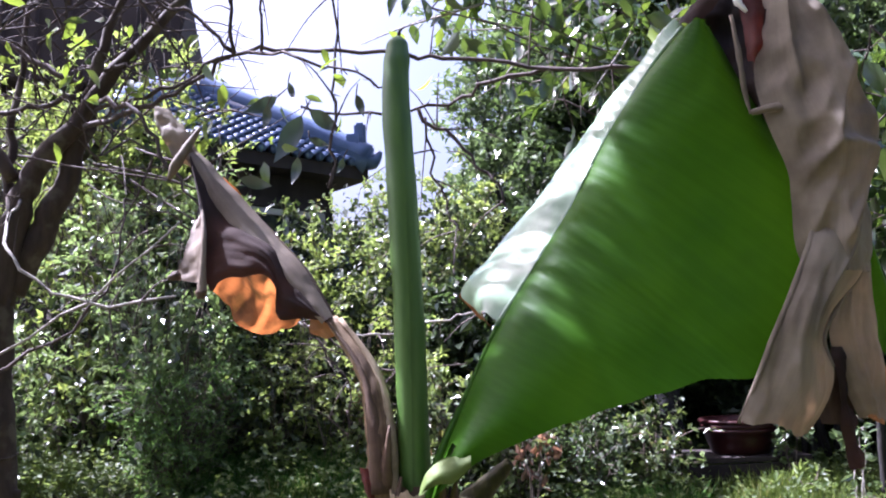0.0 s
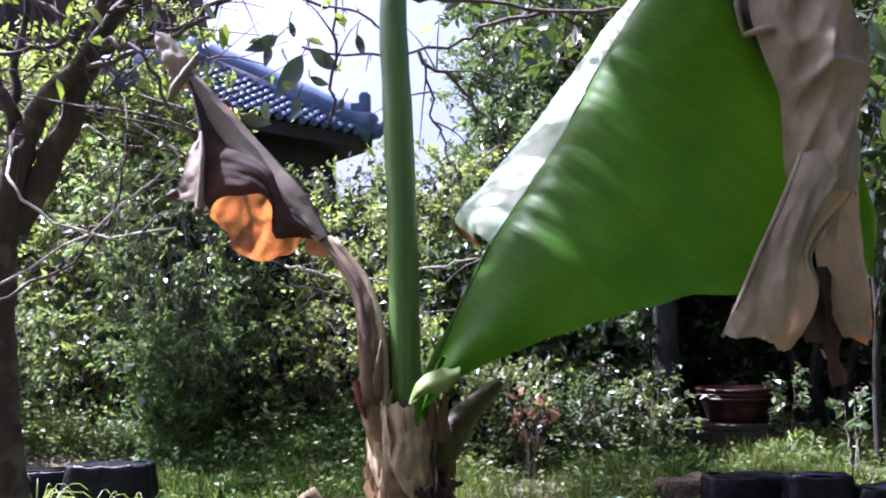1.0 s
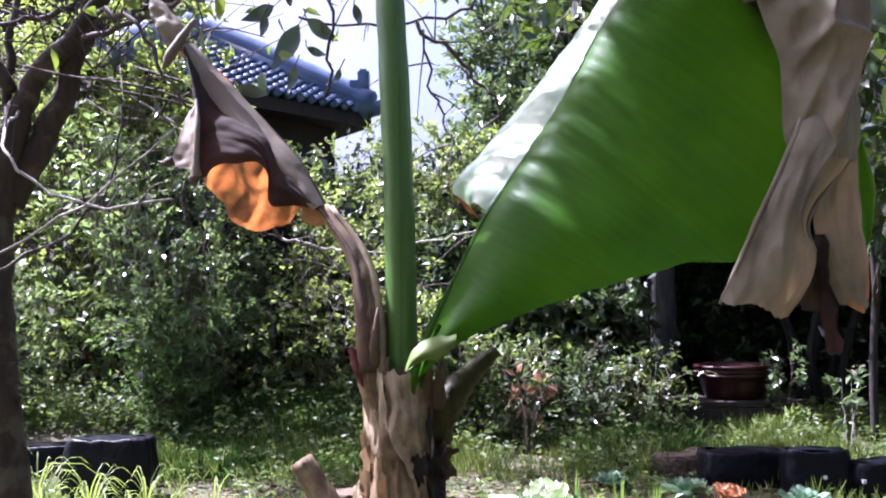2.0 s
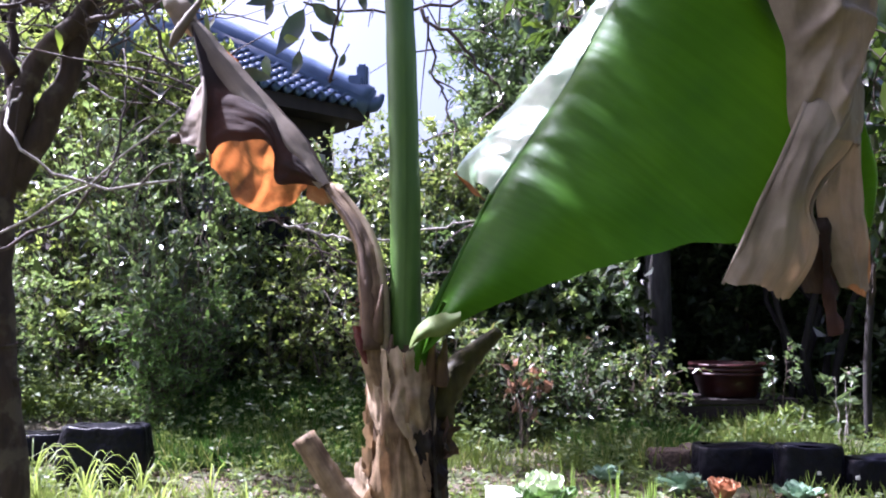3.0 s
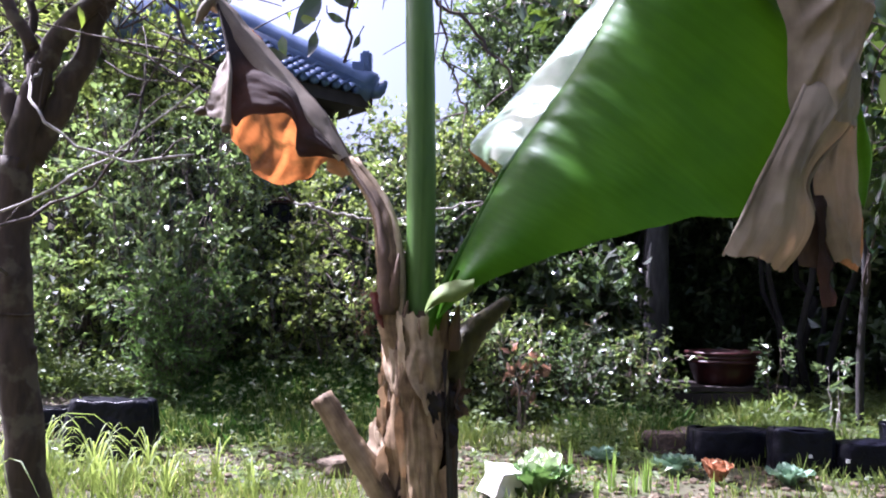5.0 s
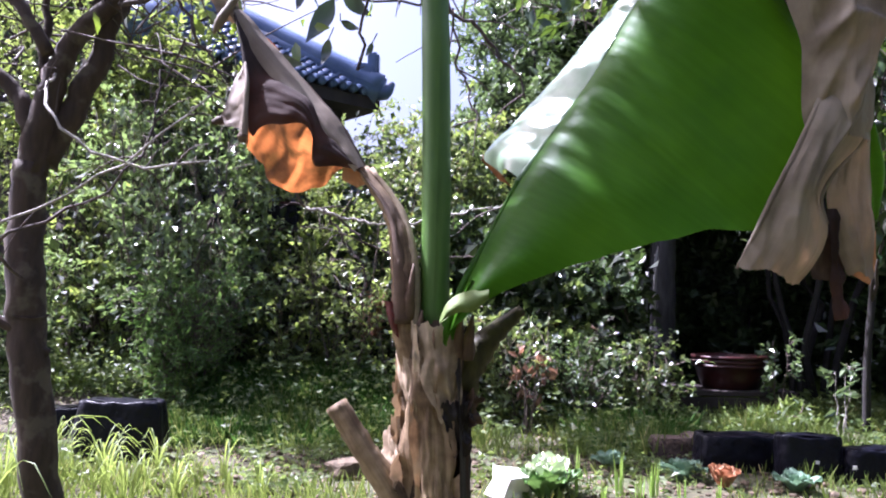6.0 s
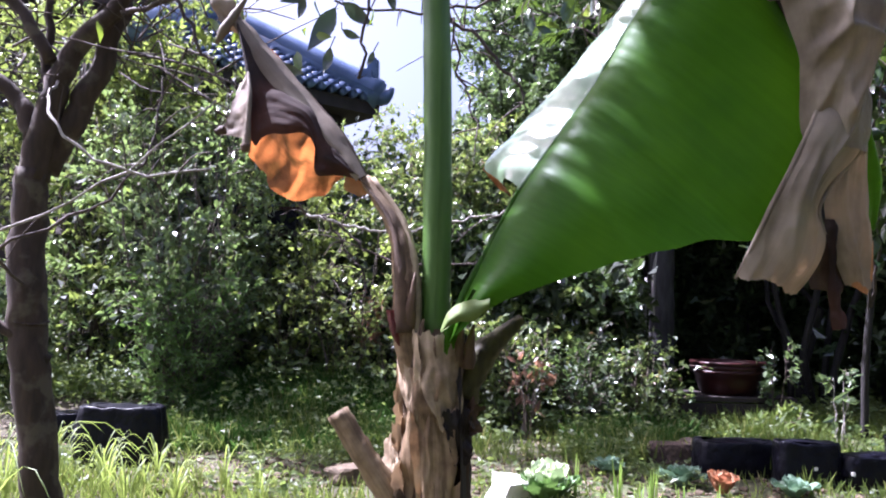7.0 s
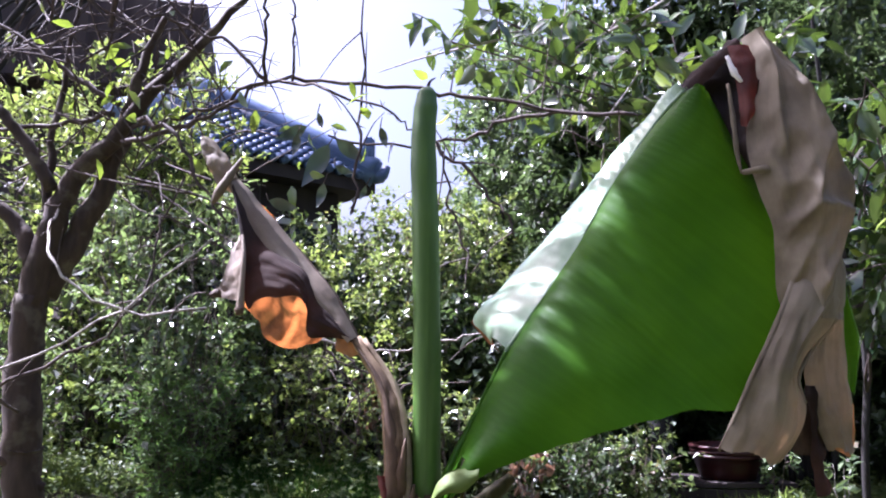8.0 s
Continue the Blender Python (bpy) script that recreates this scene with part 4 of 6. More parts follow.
            A.append(norm(rng.normal(0, 0.6, 3) + np.array([0, 0, -0.3])))
    for _ in range(11):                              # a denser clump added at the crown's edge, to shade the green leaf
        u = rng.uniform()
        q = np.array([-0.62 + 0.26 * u, 2.02 + 0.02 * rng.normal(), 3.40 + 0.05 * rng.normal()])
        p = np.array([-1.35, 2.7, 2.75]) + rng.normal(0, 0.12, 3)
        over.append(tube_arrays(spline([p, (p + q) / 2 + np.array([0, 0, 0.15]), q], 8), [0.012, 0.004], 5, caps=False))
        for _ in range(36):
            B.append(q + rng.normal(0, 1, 3) * np.array([0.06, 0.05, 0.05]))
            A.append(norm(rng.normal(0, 0.6, 3) + np.array([0, 0, -0.3])))
    bits += over
    B, A = np.array(B), np.array(A)
    L = rng.uniform(0.06, 0.11, len(B))
    v, f = leaf_arrays(B, A, norm(rng.normal(0, 0.6, B.shape) + np.array([0, 0, 0.8])), L, L * 0.45, fold=0.14, fine=True)
    part("crown", mesh("crown", v, f, M_LEAF_TREE), tree, "leafy upper crown out of view, added for shade", kind="stuff")
    part("twig_spray", mesh("twig_spray", *joined(bits), M_TWIG), tree, kind="stuff")
    # scattered leaves
    B, A = [], []
    spots = [((-1.304, 2.683, 2.323), 26, 0.16), ((-1.090, 2.729, 2.169), 14, 0.10), ((-0.677, 2.543, 1.955), 7, 0.14), ((-0.556, 2.450, 2.043), 6, 0.16),
             ((-0.374, 2.469, 1.980), 5, 0.12), ((-0.111, 2.543, 2.290), 8, 0.15), ((-1.755, 2.822, 2.437), 22, 0.3), ((-0.600, 2.450, 1.809), 5, 0.10), ((-0.936, 2.636, 2.026), 6, 0.1)]
    for c, n, s in spots:
        for _ in range(int(n * 0.7)):
            B.append(np.array(c) + rng.normal(0, s, 3) * np.array([1, 0.7, 0.8]))
            A.append(norm(rng.normal(0, 0.6, 3) + np.array([0, 0, -0.7])))
    B, A = np.array(B), np.array(A)
    L = rng.uniform(0.05, 0.10, len(B))
    v, f = leaf_arrays(B, A, norm(rng.normal(0, 1, B.shape) + np.array([-0.2, -0.4, 0.4])), L, L * 0.42, fold=0.14, fine=True)
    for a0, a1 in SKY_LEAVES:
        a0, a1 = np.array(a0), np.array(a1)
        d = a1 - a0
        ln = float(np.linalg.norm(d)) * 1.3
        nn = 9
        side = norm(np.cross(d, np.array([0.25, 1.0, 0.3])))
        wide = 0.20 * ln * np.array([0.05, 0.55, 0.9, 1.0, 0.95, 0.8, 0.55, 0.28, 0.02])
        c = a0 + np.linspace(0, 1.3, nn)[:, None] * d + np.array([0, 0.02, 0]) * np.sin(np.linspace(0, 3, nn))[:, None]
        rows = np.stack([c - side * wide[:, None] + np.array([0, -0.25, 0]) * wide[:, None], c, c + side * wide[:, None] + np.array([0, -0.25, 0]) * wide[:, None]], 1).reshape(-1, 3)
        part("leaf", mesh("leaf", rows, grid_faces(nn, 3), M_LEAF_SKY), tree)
        bits2 = spline([a0, a0 + (a0 - a1) * 0.25 + np.array([0.01, 0, 0.02])], 4)
        part("leaf_stalk", tube("leaf_stalk", bits2, [0.0022], M_TWIG, 4), tree)
    part("foliage", mesh("foliage", v, f, M_LEAF_TREE), tree, "thin scattered green leaves", kind="stuff")


build_fruit_tree()


# ---- tree with a thin trunk darkened for shade, its leafy branches reaching over the garden ----
def build_leafy_tree():
    tree = thing("garden_tree", (3.05, 6.0, 0), "slender tree with thin trunk darkened for shade and broad yellow-green leaves", "tree")
    rng = np.random.default_rng(8)
    line = spline([(3.05, 6.0, -0.03), (3.05, 5.95, 0.6), (3.08, 5.9, 1.3), (2.9, 5.8, 2.2), (2.7, 5.5, 3.2), (2.5, 5.2, 4.2)], 26)
    # trunk in the darkened bark, since only its foot stands in sun
    part("trunk", tube("trunk", line, [0.030, 0.027, 0.022, 0.017, 0.010], M_SHADE_STEM, 8, 0.06), tree)
    B, A, big, tw = [], [], [], []
    ends = [(0.20, 3.5, 2.75), (0.45, 3.7, 2.62), (0.75, 3.5, 2.72), (0.95, 3.4, 2.52), (1.15, 3.8, 2.75), (0.65, 4.2, 2.5), (1.3, 3.9, 2.5), (1.55, 3.6, 2.75), (1.95, 3.5, 2.55), (1.98, 3.5, 2.25),
            (-0.04, 3.5, 2.74), (0.12, 3.5, 2.90), (0.30, 3.5, 2.58), (0.55, 3.4, 2.85), (2.02, 3.45, 1.7), (2.1, 3.6, 1.95), (0.15, 4.4, 3.1), (0.9, 4.4, 3.0), (2.4, 4.0, 2.7), (1.7, 4.3, 3.1), (2.35, 4.0, 1.75), (0.4, 4.9, 2.9)]
    for e in ends:
        i = int(np.clip((e[2] - 0.45) / 4.2 * 26, 8, 22))
        p = line[i]
        q = np.array(e)
        br = spline([p, (p + q) / 2 + np.array([0, 0, 0.22]), q], 12)
        br[1:-1] += rng.normal(0, 0.015, (10, 3))
        part("branch", tube("branch", br, [0.012, 0.004], M_TWIG, 6, 0.1, int(rng.integers(999))), tree)
        if q[0] < 1.4:                               # dead side twigs, bleached pale
            for _ in range(2):
                s = br[int(rng.integers(5, 12))]
                d = norm(np.array([rng.uniform(-1.0, 0.4), rng.uniform(-0.2, 0.5), rng.uniform(-1.0, 0.3)]))
                ln = rng.uniform(0.3, 0.7)
                t = spline([s, s + d * ln * 0.5 + rng.normal(0, 0.04, 3), s + d * ln], 9)
                part("dead_twig", tube("dead_twig", t, [0.007, 0.005, 0.002], M_PALETWIG, 5, 0.12, int(rng.integers(999))), tree, "bleached dead twig")
        for _ in range(17):
            j = int(rng.integers(3, 12))
            s = br[j]
            d = norm(rng.normal(0, 0.8, 3) + np.array([0, -0.1, -0.05]))
            ln = rng.uniform(0.12, 0.36)
            t = spline([s, s + d * ln * 0.5 + np.array([0, 0, 0.03]), s + d * ln], 5)
            tw.append(tube_arrays(t, [0.0042, 0.0016], 4, caps=False))
            m = int(rng.integers(4, 9))
            k = rng.uniform(0.15, 1, m)
            ii = np.minimum((k * 4).astype(int), 3)
            B.append(t[ii] + (t[ii + 1] - t[ii]) * (k * 4 - ii)[:, None])
            A.append(norm(d[None] * 0.5 + rng.normal(0, 0.55, (m, 3)) + np.array([0, 0, -0.35])))
            big += [1.75 if q[0] > 1.9 else 1.4] * m
    part("twig_spray", mesh("twig_spray", *joined(tw), M_TWIG), tree, kind="stuff")
    B, A = np.vstack(B), np.vstack(A)
    L = rng.uniform(0.06, 0.125, len(B)) * np.array(big)
    v, f = leaf_arrays(B, A, norm(rng.normal(0, 0.6, B.shape) + np.array([0, 0, 0.7])), L, L * rng.uniform(0.34, 0.5, len(B)), fold=0.14, fine=True)
    part("crown", mesh("crown", v, f, M_LEAF_BROAD), tree, "broad glossy leaves", kind="stuff")


build_leafy_tree()


# ---- banana plant ----
def sheet(name, a, b, mat, parent, nu=60, nv=28, bulge=(0, 0, 0), rough=0.006, rscale=9, ripple=0.0, waves=3.0, ragged=0.0, seed=1, label="", drop=(), power=1.0, corrugate=0.0, folds=(), fray=0.0, crumple=()):
    """A thin blade spanned between two edge curves, bellied and creased."""
    ca, cb = spline(a, nu), spline(b, nu)
    s, v = np.linspace(0, 1, nu)[:, None], np.linspace(0, 1, nv)[None, :]
    P = ca[:, None, :] * (1 - v)[..., None] + cb[:, None, :] * v[..., None]
    belly = np.sin(np.pi * v ** power) * np.ones_like(s)
    P = P + belly[..., None] * np.array(bulge)
    flat = P.reshape(-1, 3)
    nrm = norm(np.cross(np.gradient(P, axis=0), np.gradient(P, axis=1)))
    off = (bumpy(flat, rscale, rough, seed) + bumpy(flat, rscale * 3.1, rough * 0.35, seed + 5)).reshape(nu, nv)
    off = off + ripple * np.sin(waves * 2 * np.pi * v + 2.2 * s + seed) * (0.3 + 0.7 * s)
    if corrugate:
        ph = 2 * np.pi * 58 * (s + 0.05 * v) + 1.5 * np.sin(11 * s + seed)
        off = off + corrugate * np.sin(ph) * 6.0 * v * np.exp(-5.0 * v) * np.minimum(1.0, 2.2 * s)
    P = P + nrm * off[..., None]
    for s0, v0, s1, v1, amp, wide in folds:          # creases: steep on one side, slack on the other
        ds, dv = s1 - s0, v1 - v0
        ln = math.hypot(ds, dv)
        d = ((s - s0) * dv - (v - v0) * ds) / ln
        t = ((s - s0) * ds + (v - v0) * dv) / ln ** 2
        d = d + 0.02 * np.sin(5 * t + 9 * s0)
        prof = np.where(d > 0, np.exp(-d / wide), np.exp(-(d / (0.28 * wide)) ** 2))
        P = P + np.array([0, -1.0, 0]) * (amp * prof * np.exp(-np.maximum(0, np.abs(t - 0.5) - 0.4) ** 2 / 0.02))[..., None]
    for amp, fs, fv, slant in crumple:               # sharp-crested wrinkles
        w = np.array([[1 - 2.2 * abs(noise.noise(Vector((fv * b + slant * a, fs * a, seed * 1.3 + fv)))) for b in v[0]] for a in s[:, 0]])
        P = P + np.array([0, -1.0, 0]) * (amp * w * np.minimum(1.0, 6 * np.minimum(v, 1 - v) + 0.2))[..., None]
    if fray:
        tip = np.array([noise.noise(Vector((q * 4, seed, 0.5))) + 0.5 * noise.noise(Vector((q * 17, seed, 2.5))) for q in v[0]])
        P = P + norm(np.gradient(P, axis=0)) * (fray * tip[None, :] * s ** 8)[..., None]
    if ragged:
        edge = bumpy(cb, 24, ragged, seed + 9)
        P = P + (norm(cb - ca)[:, None, :] * (edge[:, None] * (v ** 4))[..., None])
    uv = np.stack([np.broadcast_to(s, (nu, nv)), np.broadcast_to(v, (nu, nv))], -1).reshape(-1, 2)
    ob = part(name, mesh(name, P.reshape(-1, 3), grid_faces(nu, nv, drop), mat, uv=uv), parent, label)
    return ob


BULK = 1.15


def thick(name, line, radii, mat, k=8, rough=0.0, seed=1):
    return tube(name, line, [r * BULK for r in radii], mat, k, rough, seed)


def build_banana():
    plant = thing("banana_plant", (-0.08, 1.74, 0), "young banana plant with one green leaf and withered brown leaves", "banana plant")
    # pseudostem
    axis = spline([(-0.072, 1.75, -0.03), (-0.074, 1.745, 0.25), (-0.078, 1.739, 0.545), (-0.080, 1.734, 0.756), (-0.083, 1.734, 0.887)], 44)
    k = 36
    rng = np.random.default_rng(2)
    rad = np.interp(np.linspace(0, 1, 44), [0, 0.3, 0.7, 0.9, 1], [0.082, 0.070, 0.060, 0.056, 0.050])
    ang = np.linspace(0, 2 * np.pi, k, endpoint=False)
    ridge = 1 + 0.035 * np.sin(5 * ang + 1) + 0.02 * np.sin(11 * ang)
    V = axis[:, None, :] + (rad[:, None] * ridge[None, :])[..., None] * np.stack([np.cos(ang), np.sin(ang), 0 * ang], -1)[None]
    uv = np.stack(np.broadcast_arrays(np.linspace(0, 1, 44)[:, None] * 2, (ang / (2 * np.pi))[None, :] * 3), -1).reshape(-1, 2)
    i = np.arange(43)[:, None] * k
    a, b = np.arange(k)[None, :], (np.arange(k)[None, :] + 1) % k
    stem = part("stem", mesh("stem", V.reshape(-1, 3), np.stack([i + a, i + b, i + k + b, i + k + a], -1).reshape(-1, 4), M_SHEATH_DARK, uv=uv), plant, "dark stem wrapped in dry sheaths")

    def stem_at(z):
        c = np.array([np.interp(z, axis[:, 2], axis[:, j]) for j in (0, 1)] + [z])
        return c, float(np.interp(z, axis[:, 2], rad))

    def sheath(z0, z1, a0, a1, lift, mat, seed, flare=0.010, slant=0.0, label="", point=0.0, crumple=1.0):
        """A dry leaf base wrapped part of the way round the stem, its edges curling off."""
        nu, nv = 40, 24
        out = []
        for u in np.linspace(0, 1, nu):
            for v in np.linspace(0, 1, nv):
                narrow = 1 - point * u ** 2
                mid = (a0 + a1) / 2 + slant * u
                th = radians(mid + (v - 0.5) * (a1 - a0) * narrow)
                z = z0 + (z1 - z0) * u
                c, r = stem_at(min(z, 0.887))
                c[2] = z
                edge = abs(2 * v - 1) ** 4
                w = noise.noise(Vector((u * 3.0 + seed, v * 4.0, seed * 1.7)))
                w2 = noise.noise(Vector((u * 9.0 + seed, v * 10.0, seed * 0.7)))
                crest = 1 - 2.2 * abs(noise.noise(Vector((u * 8.0 * abs(z1 - z0) + 1.6 * v, v * 3.5, seed * 2.3))))
                rr = r + lift + crumple * 0.009 * crest + 1.3 * flare * edge * (0.7 + w * crumple) + crumple * (0.012 * w + 0.006 * w2) + 0.0026 * math.sin(v * 13 + seed + 3 * u + 4 * w)
                out.append((c[0] + rr * math.cos(th), c[1] + rr * math.sin(th), z + (0.030 * w + 0.028 * w2) * max(0, u - 0.85, 0.15 - u if z0 > z1 else 0) / 0.15))
        uvs = [(u * (z1 - z0) * 2, v * (a1 - a0) / 120) for u in np.linspace(0, 1, nu) for v in np.linspace(0, 1, nv)]
        part("leaf_sheath", mesh("leaf_sheath", out, grid_faces(nu, nv), mat, uv=uvs), plant, label)

    # angles: -90 faces the path, 180 faces left
    sheath(0.00, 0.60, 140, 350, 0.002, M_SHEATH_DARK, 1, slant=-6, point=0.05)
    # near-black sheath round the right side
    sheath(0.00, 0.86, 300, 405, 0.010, M_SHEATH_BLACK, 5, flare=0.014, slant=4)
    sheath(0.55, 0.895, 290, 400, 0.004, M_SHEATH_DARK, 8, flare=0.004, crumple=0.6)
    sheath(0.874, 0.49, 158, 272, 0.010, M_SHEATH, 2, flare=0.010, slant=14, point=0.10, label="tan fibrous dry sheath")
    sheath(0.70, 0.42, 236, 300, 0.014, M_SHEATH, 9, flare=0.008, slant=6, point=0.20)
    sheath(0.872, 0.685, 232, 318, 0.020, M_PALESHEATH, 4, flare=0.005, slant=16, point=0.72, label="pale tan dry sheath", crumple=0.6)
    sheath(0.872, 0.70, 176, 244, 0.018, M_PALESHEATH, 14, flare=0.006, slant=26, point=0.80, crumple=0.6)
    sheath(0.00, 0.50, 170, 262, 0.016, M_SHEATH_DARK, 7, flare=0.016, slant=-12, point=0.35)
    sheath(0.00, 0.56, 262, 318, 0.014, M_SHEATH, 3, flare=0.012, slant=-6, point=0.3)
    sheath(0.62, 0.50, 172, 214, 0.020, M_PALESHEATH, 12, flare=0.018, slant=24, point=0.6, label="pale curled flap of dry sheath")
    sheath(0.66, 0.725, 318, 352, 0.022, M_SHEATH_DARK, 10, flare=0.022, slant=-4, point=0.5)
    sheath(0.715, 0.60, 280, 330, 0.022, M_SHEATH_BLACK, 13, flare=0.010, slant=10, point=0.4)
    # small curled flaps on the left edge, coloured pale for the sun catching them
    for n, (z0, z1, a0, a1) in enumerate(((0.72, 0.80, 166, 182), (0.65, 0.735, 168, 186), (0.585, 0.66, 170, 188))):
        sheath(z0, z1, a0, a1, 0.014, M_PALESHEATH, 20 + n, flare=0.014, slant=10, point=0.8, label="pale curled flap of dry sheath", crumple=0.3)

    # rolled new leaf
    line = spline([(-0.077, 1.729, 0.777), (-0.080, 1.716, 0.917), (-0.080, 1.702, 1.200), (-0.085, 1.692, 1.486), (-0.091, 1.688, 1.685), (-0.085, 1.686, 1.794), (-0.083, 1.686, 1.832)], 60)
    nk = 30
    rr = np.interp(np.linspace(0, 1, 60), [0, 0.2, 0.55, 0.80, 0.92, 0.975, 1], [0.0345, 0.0315, 0.0305, 0.027, 0.0215, 0.015, 0.006])
    th = np.linspace(0, 2 * np.pi * 1.12, nk)
    spiral = 1 + 0.07 * (th / th[-1])
    # one margin of the roll lies free and winds slowly up the cone
    V = []
    for j in range(60):
        tw = 1.1 * j / 59 + 3.7
        w = 1 + 0.03 * math.sin(j * 0.9) * math.sin(j * 0.23)
        for t, sp in zip(th, spiral):
            V.append(line[j] + rr[j] * sp * w * np.array([math.cos(t + tw), math.sin(t + tw), 0.0]))
    rolled = part("rolled_leaf", mesh("rolled_leaf", V, grid_faces(60, nk)[:, ::-1], M_ROLLED), plant, "tightly rolled new green leaf")
    part("leaf_tip", thick("leaf_tip", spline([(-0.083, 1.686, 1.826), (-0.077, 1.686, 1.846), (-0.063, 1.685, 1.855)], 6), [0.005, 0.003, 0.001], M_SHEATH_DARK, 6), rolled, "withered dark tip")

    # green leaf: midrib, two halves of the blade
    mid = [(-0.051, 1.678, 0.856), (-0.016, 1.683, 0.959), (0.037, 1.706, 1.065), (0.103, 1.725, 1.201), (0.183, 1.734, 1.316), (0.262, 1.734, 1.428), (0.344, 1.725, 1.570), (0.421, 1.706, 1.686),
           (0.483, 1.688, 1.770), (0.527, 1.669, 1.817)]
    right = [(-0.045, 1.665, 0.865), (0.038, 1.604, 0.933), (0.167, 1.576, 0.991), (0.326, 1.562, 1.043), (0.473, 1.557, 1.077), (0.590, 1.564, 1.090), (0.700, 1.590, 1.232), (0.730, 1.612, 1.430),
             (0.664, 1.640, 1.600), (0.585, 1.662, 1.800)]
    left = [(0.074, 1.799, 1.226), (0.032, 1.892, 1.294), (0.095, 1.892, 1.366), (0.200, 1.883, 1.479), (0.318, 1.864, 1.604), (0.405, 1.827, 1.710), (0.468, 1.771, 1.773), (0.524, 1.688, 1.823)]
    leaf = part("green_leaf", thick("leaf_stalk", spline([(-0.049, 1.706, 0.773)] + mid[:4], 20), [0.020, 0.015, 0.010, 0.006], M_GREEN, 10), plant, "broad fresh green leaf with arching midrib")
    # midrib takes the same pale glare colour, so no dark line shows
    part("midrib", thick("midrib", spline([(x - 0.002, y + 0.004, z) for x, y, z in mid[3:]], 30), [0.0052, 0.0045, 0.0035], M_WAXY_GLARE, 8), leaf)
    nu, nv = 130, 46
    hole = [r * (nv - 1) + c for r in range(11, 17) for c in range(4, 9)]
    sheet("blade_half", mid, right, M_GREEN, leaf, nu, nv, bulge=(0.0, -0.054, 0.0), rough=0.008, rscale=4, ragged=0.006, seed=3, drop=hole, power=0.62, corrugate=0.0085)
    # left half coloured pale for the sun's glare, right half plain green
    sheet("blade_half", spline(mid, 60)[20:], left, M_WAXY_GLARE, leaf, 90, 22, bulge=(-0.015, 0.0, 0.02), rough=0.010, rscale=7, ragged=0.012, seed=4, corrugate=0.0036)
    foot_top = [(-0.068, 1.603, 0.886), (-0.055, 1.603, 0.920), (-0.026, 1.605, 0.946), (0.034, 1.606, 0.962)]
    foot_low = [(-0.064, 1.598, 0.884), (-0.032, 1.588, 0.905), (0.004, 1.585, 0.908), (0.034, 1.590, 0.934)]
    sheet("leaf_foot", foot_top, foot_low, M_FOOT, leaf, 26, 12, bulge=(0, -0.012, 0), rough=0.004, rscale=24, ragged=0.004, seed=19, label="pale yellow-green leaf foot")
    sheet("leaf_foot", [(x, y + 0.030, z - 0.002) for x, y, z in foot_top], foot_low, M_FOOT, leaf, 20, 8, bulge=(0, 0.012, -0.004), rough=0.003, rscale=24, seed=20)
    sheet("torn_margin", [(0.032, 1.892, 1.294), (0.048, 1.874, 1.273), (0.074, 1.818, 1.231)], [(0.025, 1.883, 1.280), (0.069, 1.874, 1.228), (0.093, 1.818, 1.203)], M_ORANGE, leaf, 14, 6, rough=0.008, rscale=30, seed=8)

    # dry end of the leaf, hanging down
    dry_l = [(0.655, 1.635, 1.925), (0.660, 1.605, 1.810), (0.636, 1.588, 1.716), (0.628, 1.575, 1.640), (0.642, 1.570, 1.560), (0.668, 1.570, 1.478), (0.676, 1.580, 1.415), (0.684, 1.602, 1.330), (0.700, 1.606, 1.270)]
    dry_r = [(0.690, 1.650, 1.925), (0.768, 1.645, 1.850), (0.830, 1.641, 1.752), (0.864, 1.641, 1.655), (0.872, 1.641, 1.560), (0.862, 1.635, 1.468), (0.846, 1.630, 1.388), (0.833, 1.622, 1.319), (0.822, 1.620, 1.270)]
    dry = sheet("dry_leaf_end", dry_l, dry_r, M_DRY, plant, 110, 56, bulge=(0.0, -0.055, 0), rough=0.012, rscale=6, seed=6,
                folds=((0.14, 0.58, 0.50, 0.86, 0.022, 0.12), (0.34, 0.80, 0.56, 0.34, 0.030, 0.09), (0.62, 0.15, 0.57, 0.85, 0.026, 0.07), (0.05, 0.25, 0.40, 0.30, 0.016, 0.10), (0.52, 0.95, 0.86, 0.42, 0.030, 0.12)),
                crumple=((0.022, 2.4, 2.0, 2.0), (0.008, 6.0, 4.0, 4.0), (0.0025, 14.0, 10.0, 6.0)), label="tan dried leaf end hanging in folds")
    lobe_l = [(0.800, 1.598, 1.438), (0.716, 1.562, 1.366), (0.680, 1.543, 1.306), (0.638, 1.533, 1.226), (0.598, 1.529, 1.154), (0.560, 1.530, 1.076), (0.524, 1.540, 1.000)]
    lobe_r = [(0.822, 1.606, 1.438), (0.830, 1.598, 1.366), (0.815, 1.588, 1.292), (0.732, 1.573, 1.194), (0.704, 1.563, 1.143), (0.716, 1.563, 1.094), (0.708, 1.568, 1.044), (0.660, 1.575, 0.976)]
    sheet("dry_lobe", lobe_l, lobe_r, M_DRY, dry, 90, 36, bulge=(0, -0.022, 0), rough=0.008, rscale=7, ragged=0.004, seed=16, fray=0.012,
          crumple=((0.008, 2.0, 2.0, -1.5), (0.003, 6.0, 5.0, -3.0)), folds=((0.15, 0.55, 0.62, 0.62, 0.014, 0.16), (0.45, 0.70, 0.95, 0.86, 0.010, 0.10)), label="warm tan hanging lobe")
    part("rolled_edge", thick("rolled_edge", spline(lobe_l, 30), [0.003, 0.006, 0.005, 0.003], M_DRY, 9, 0.08, 3), dry)
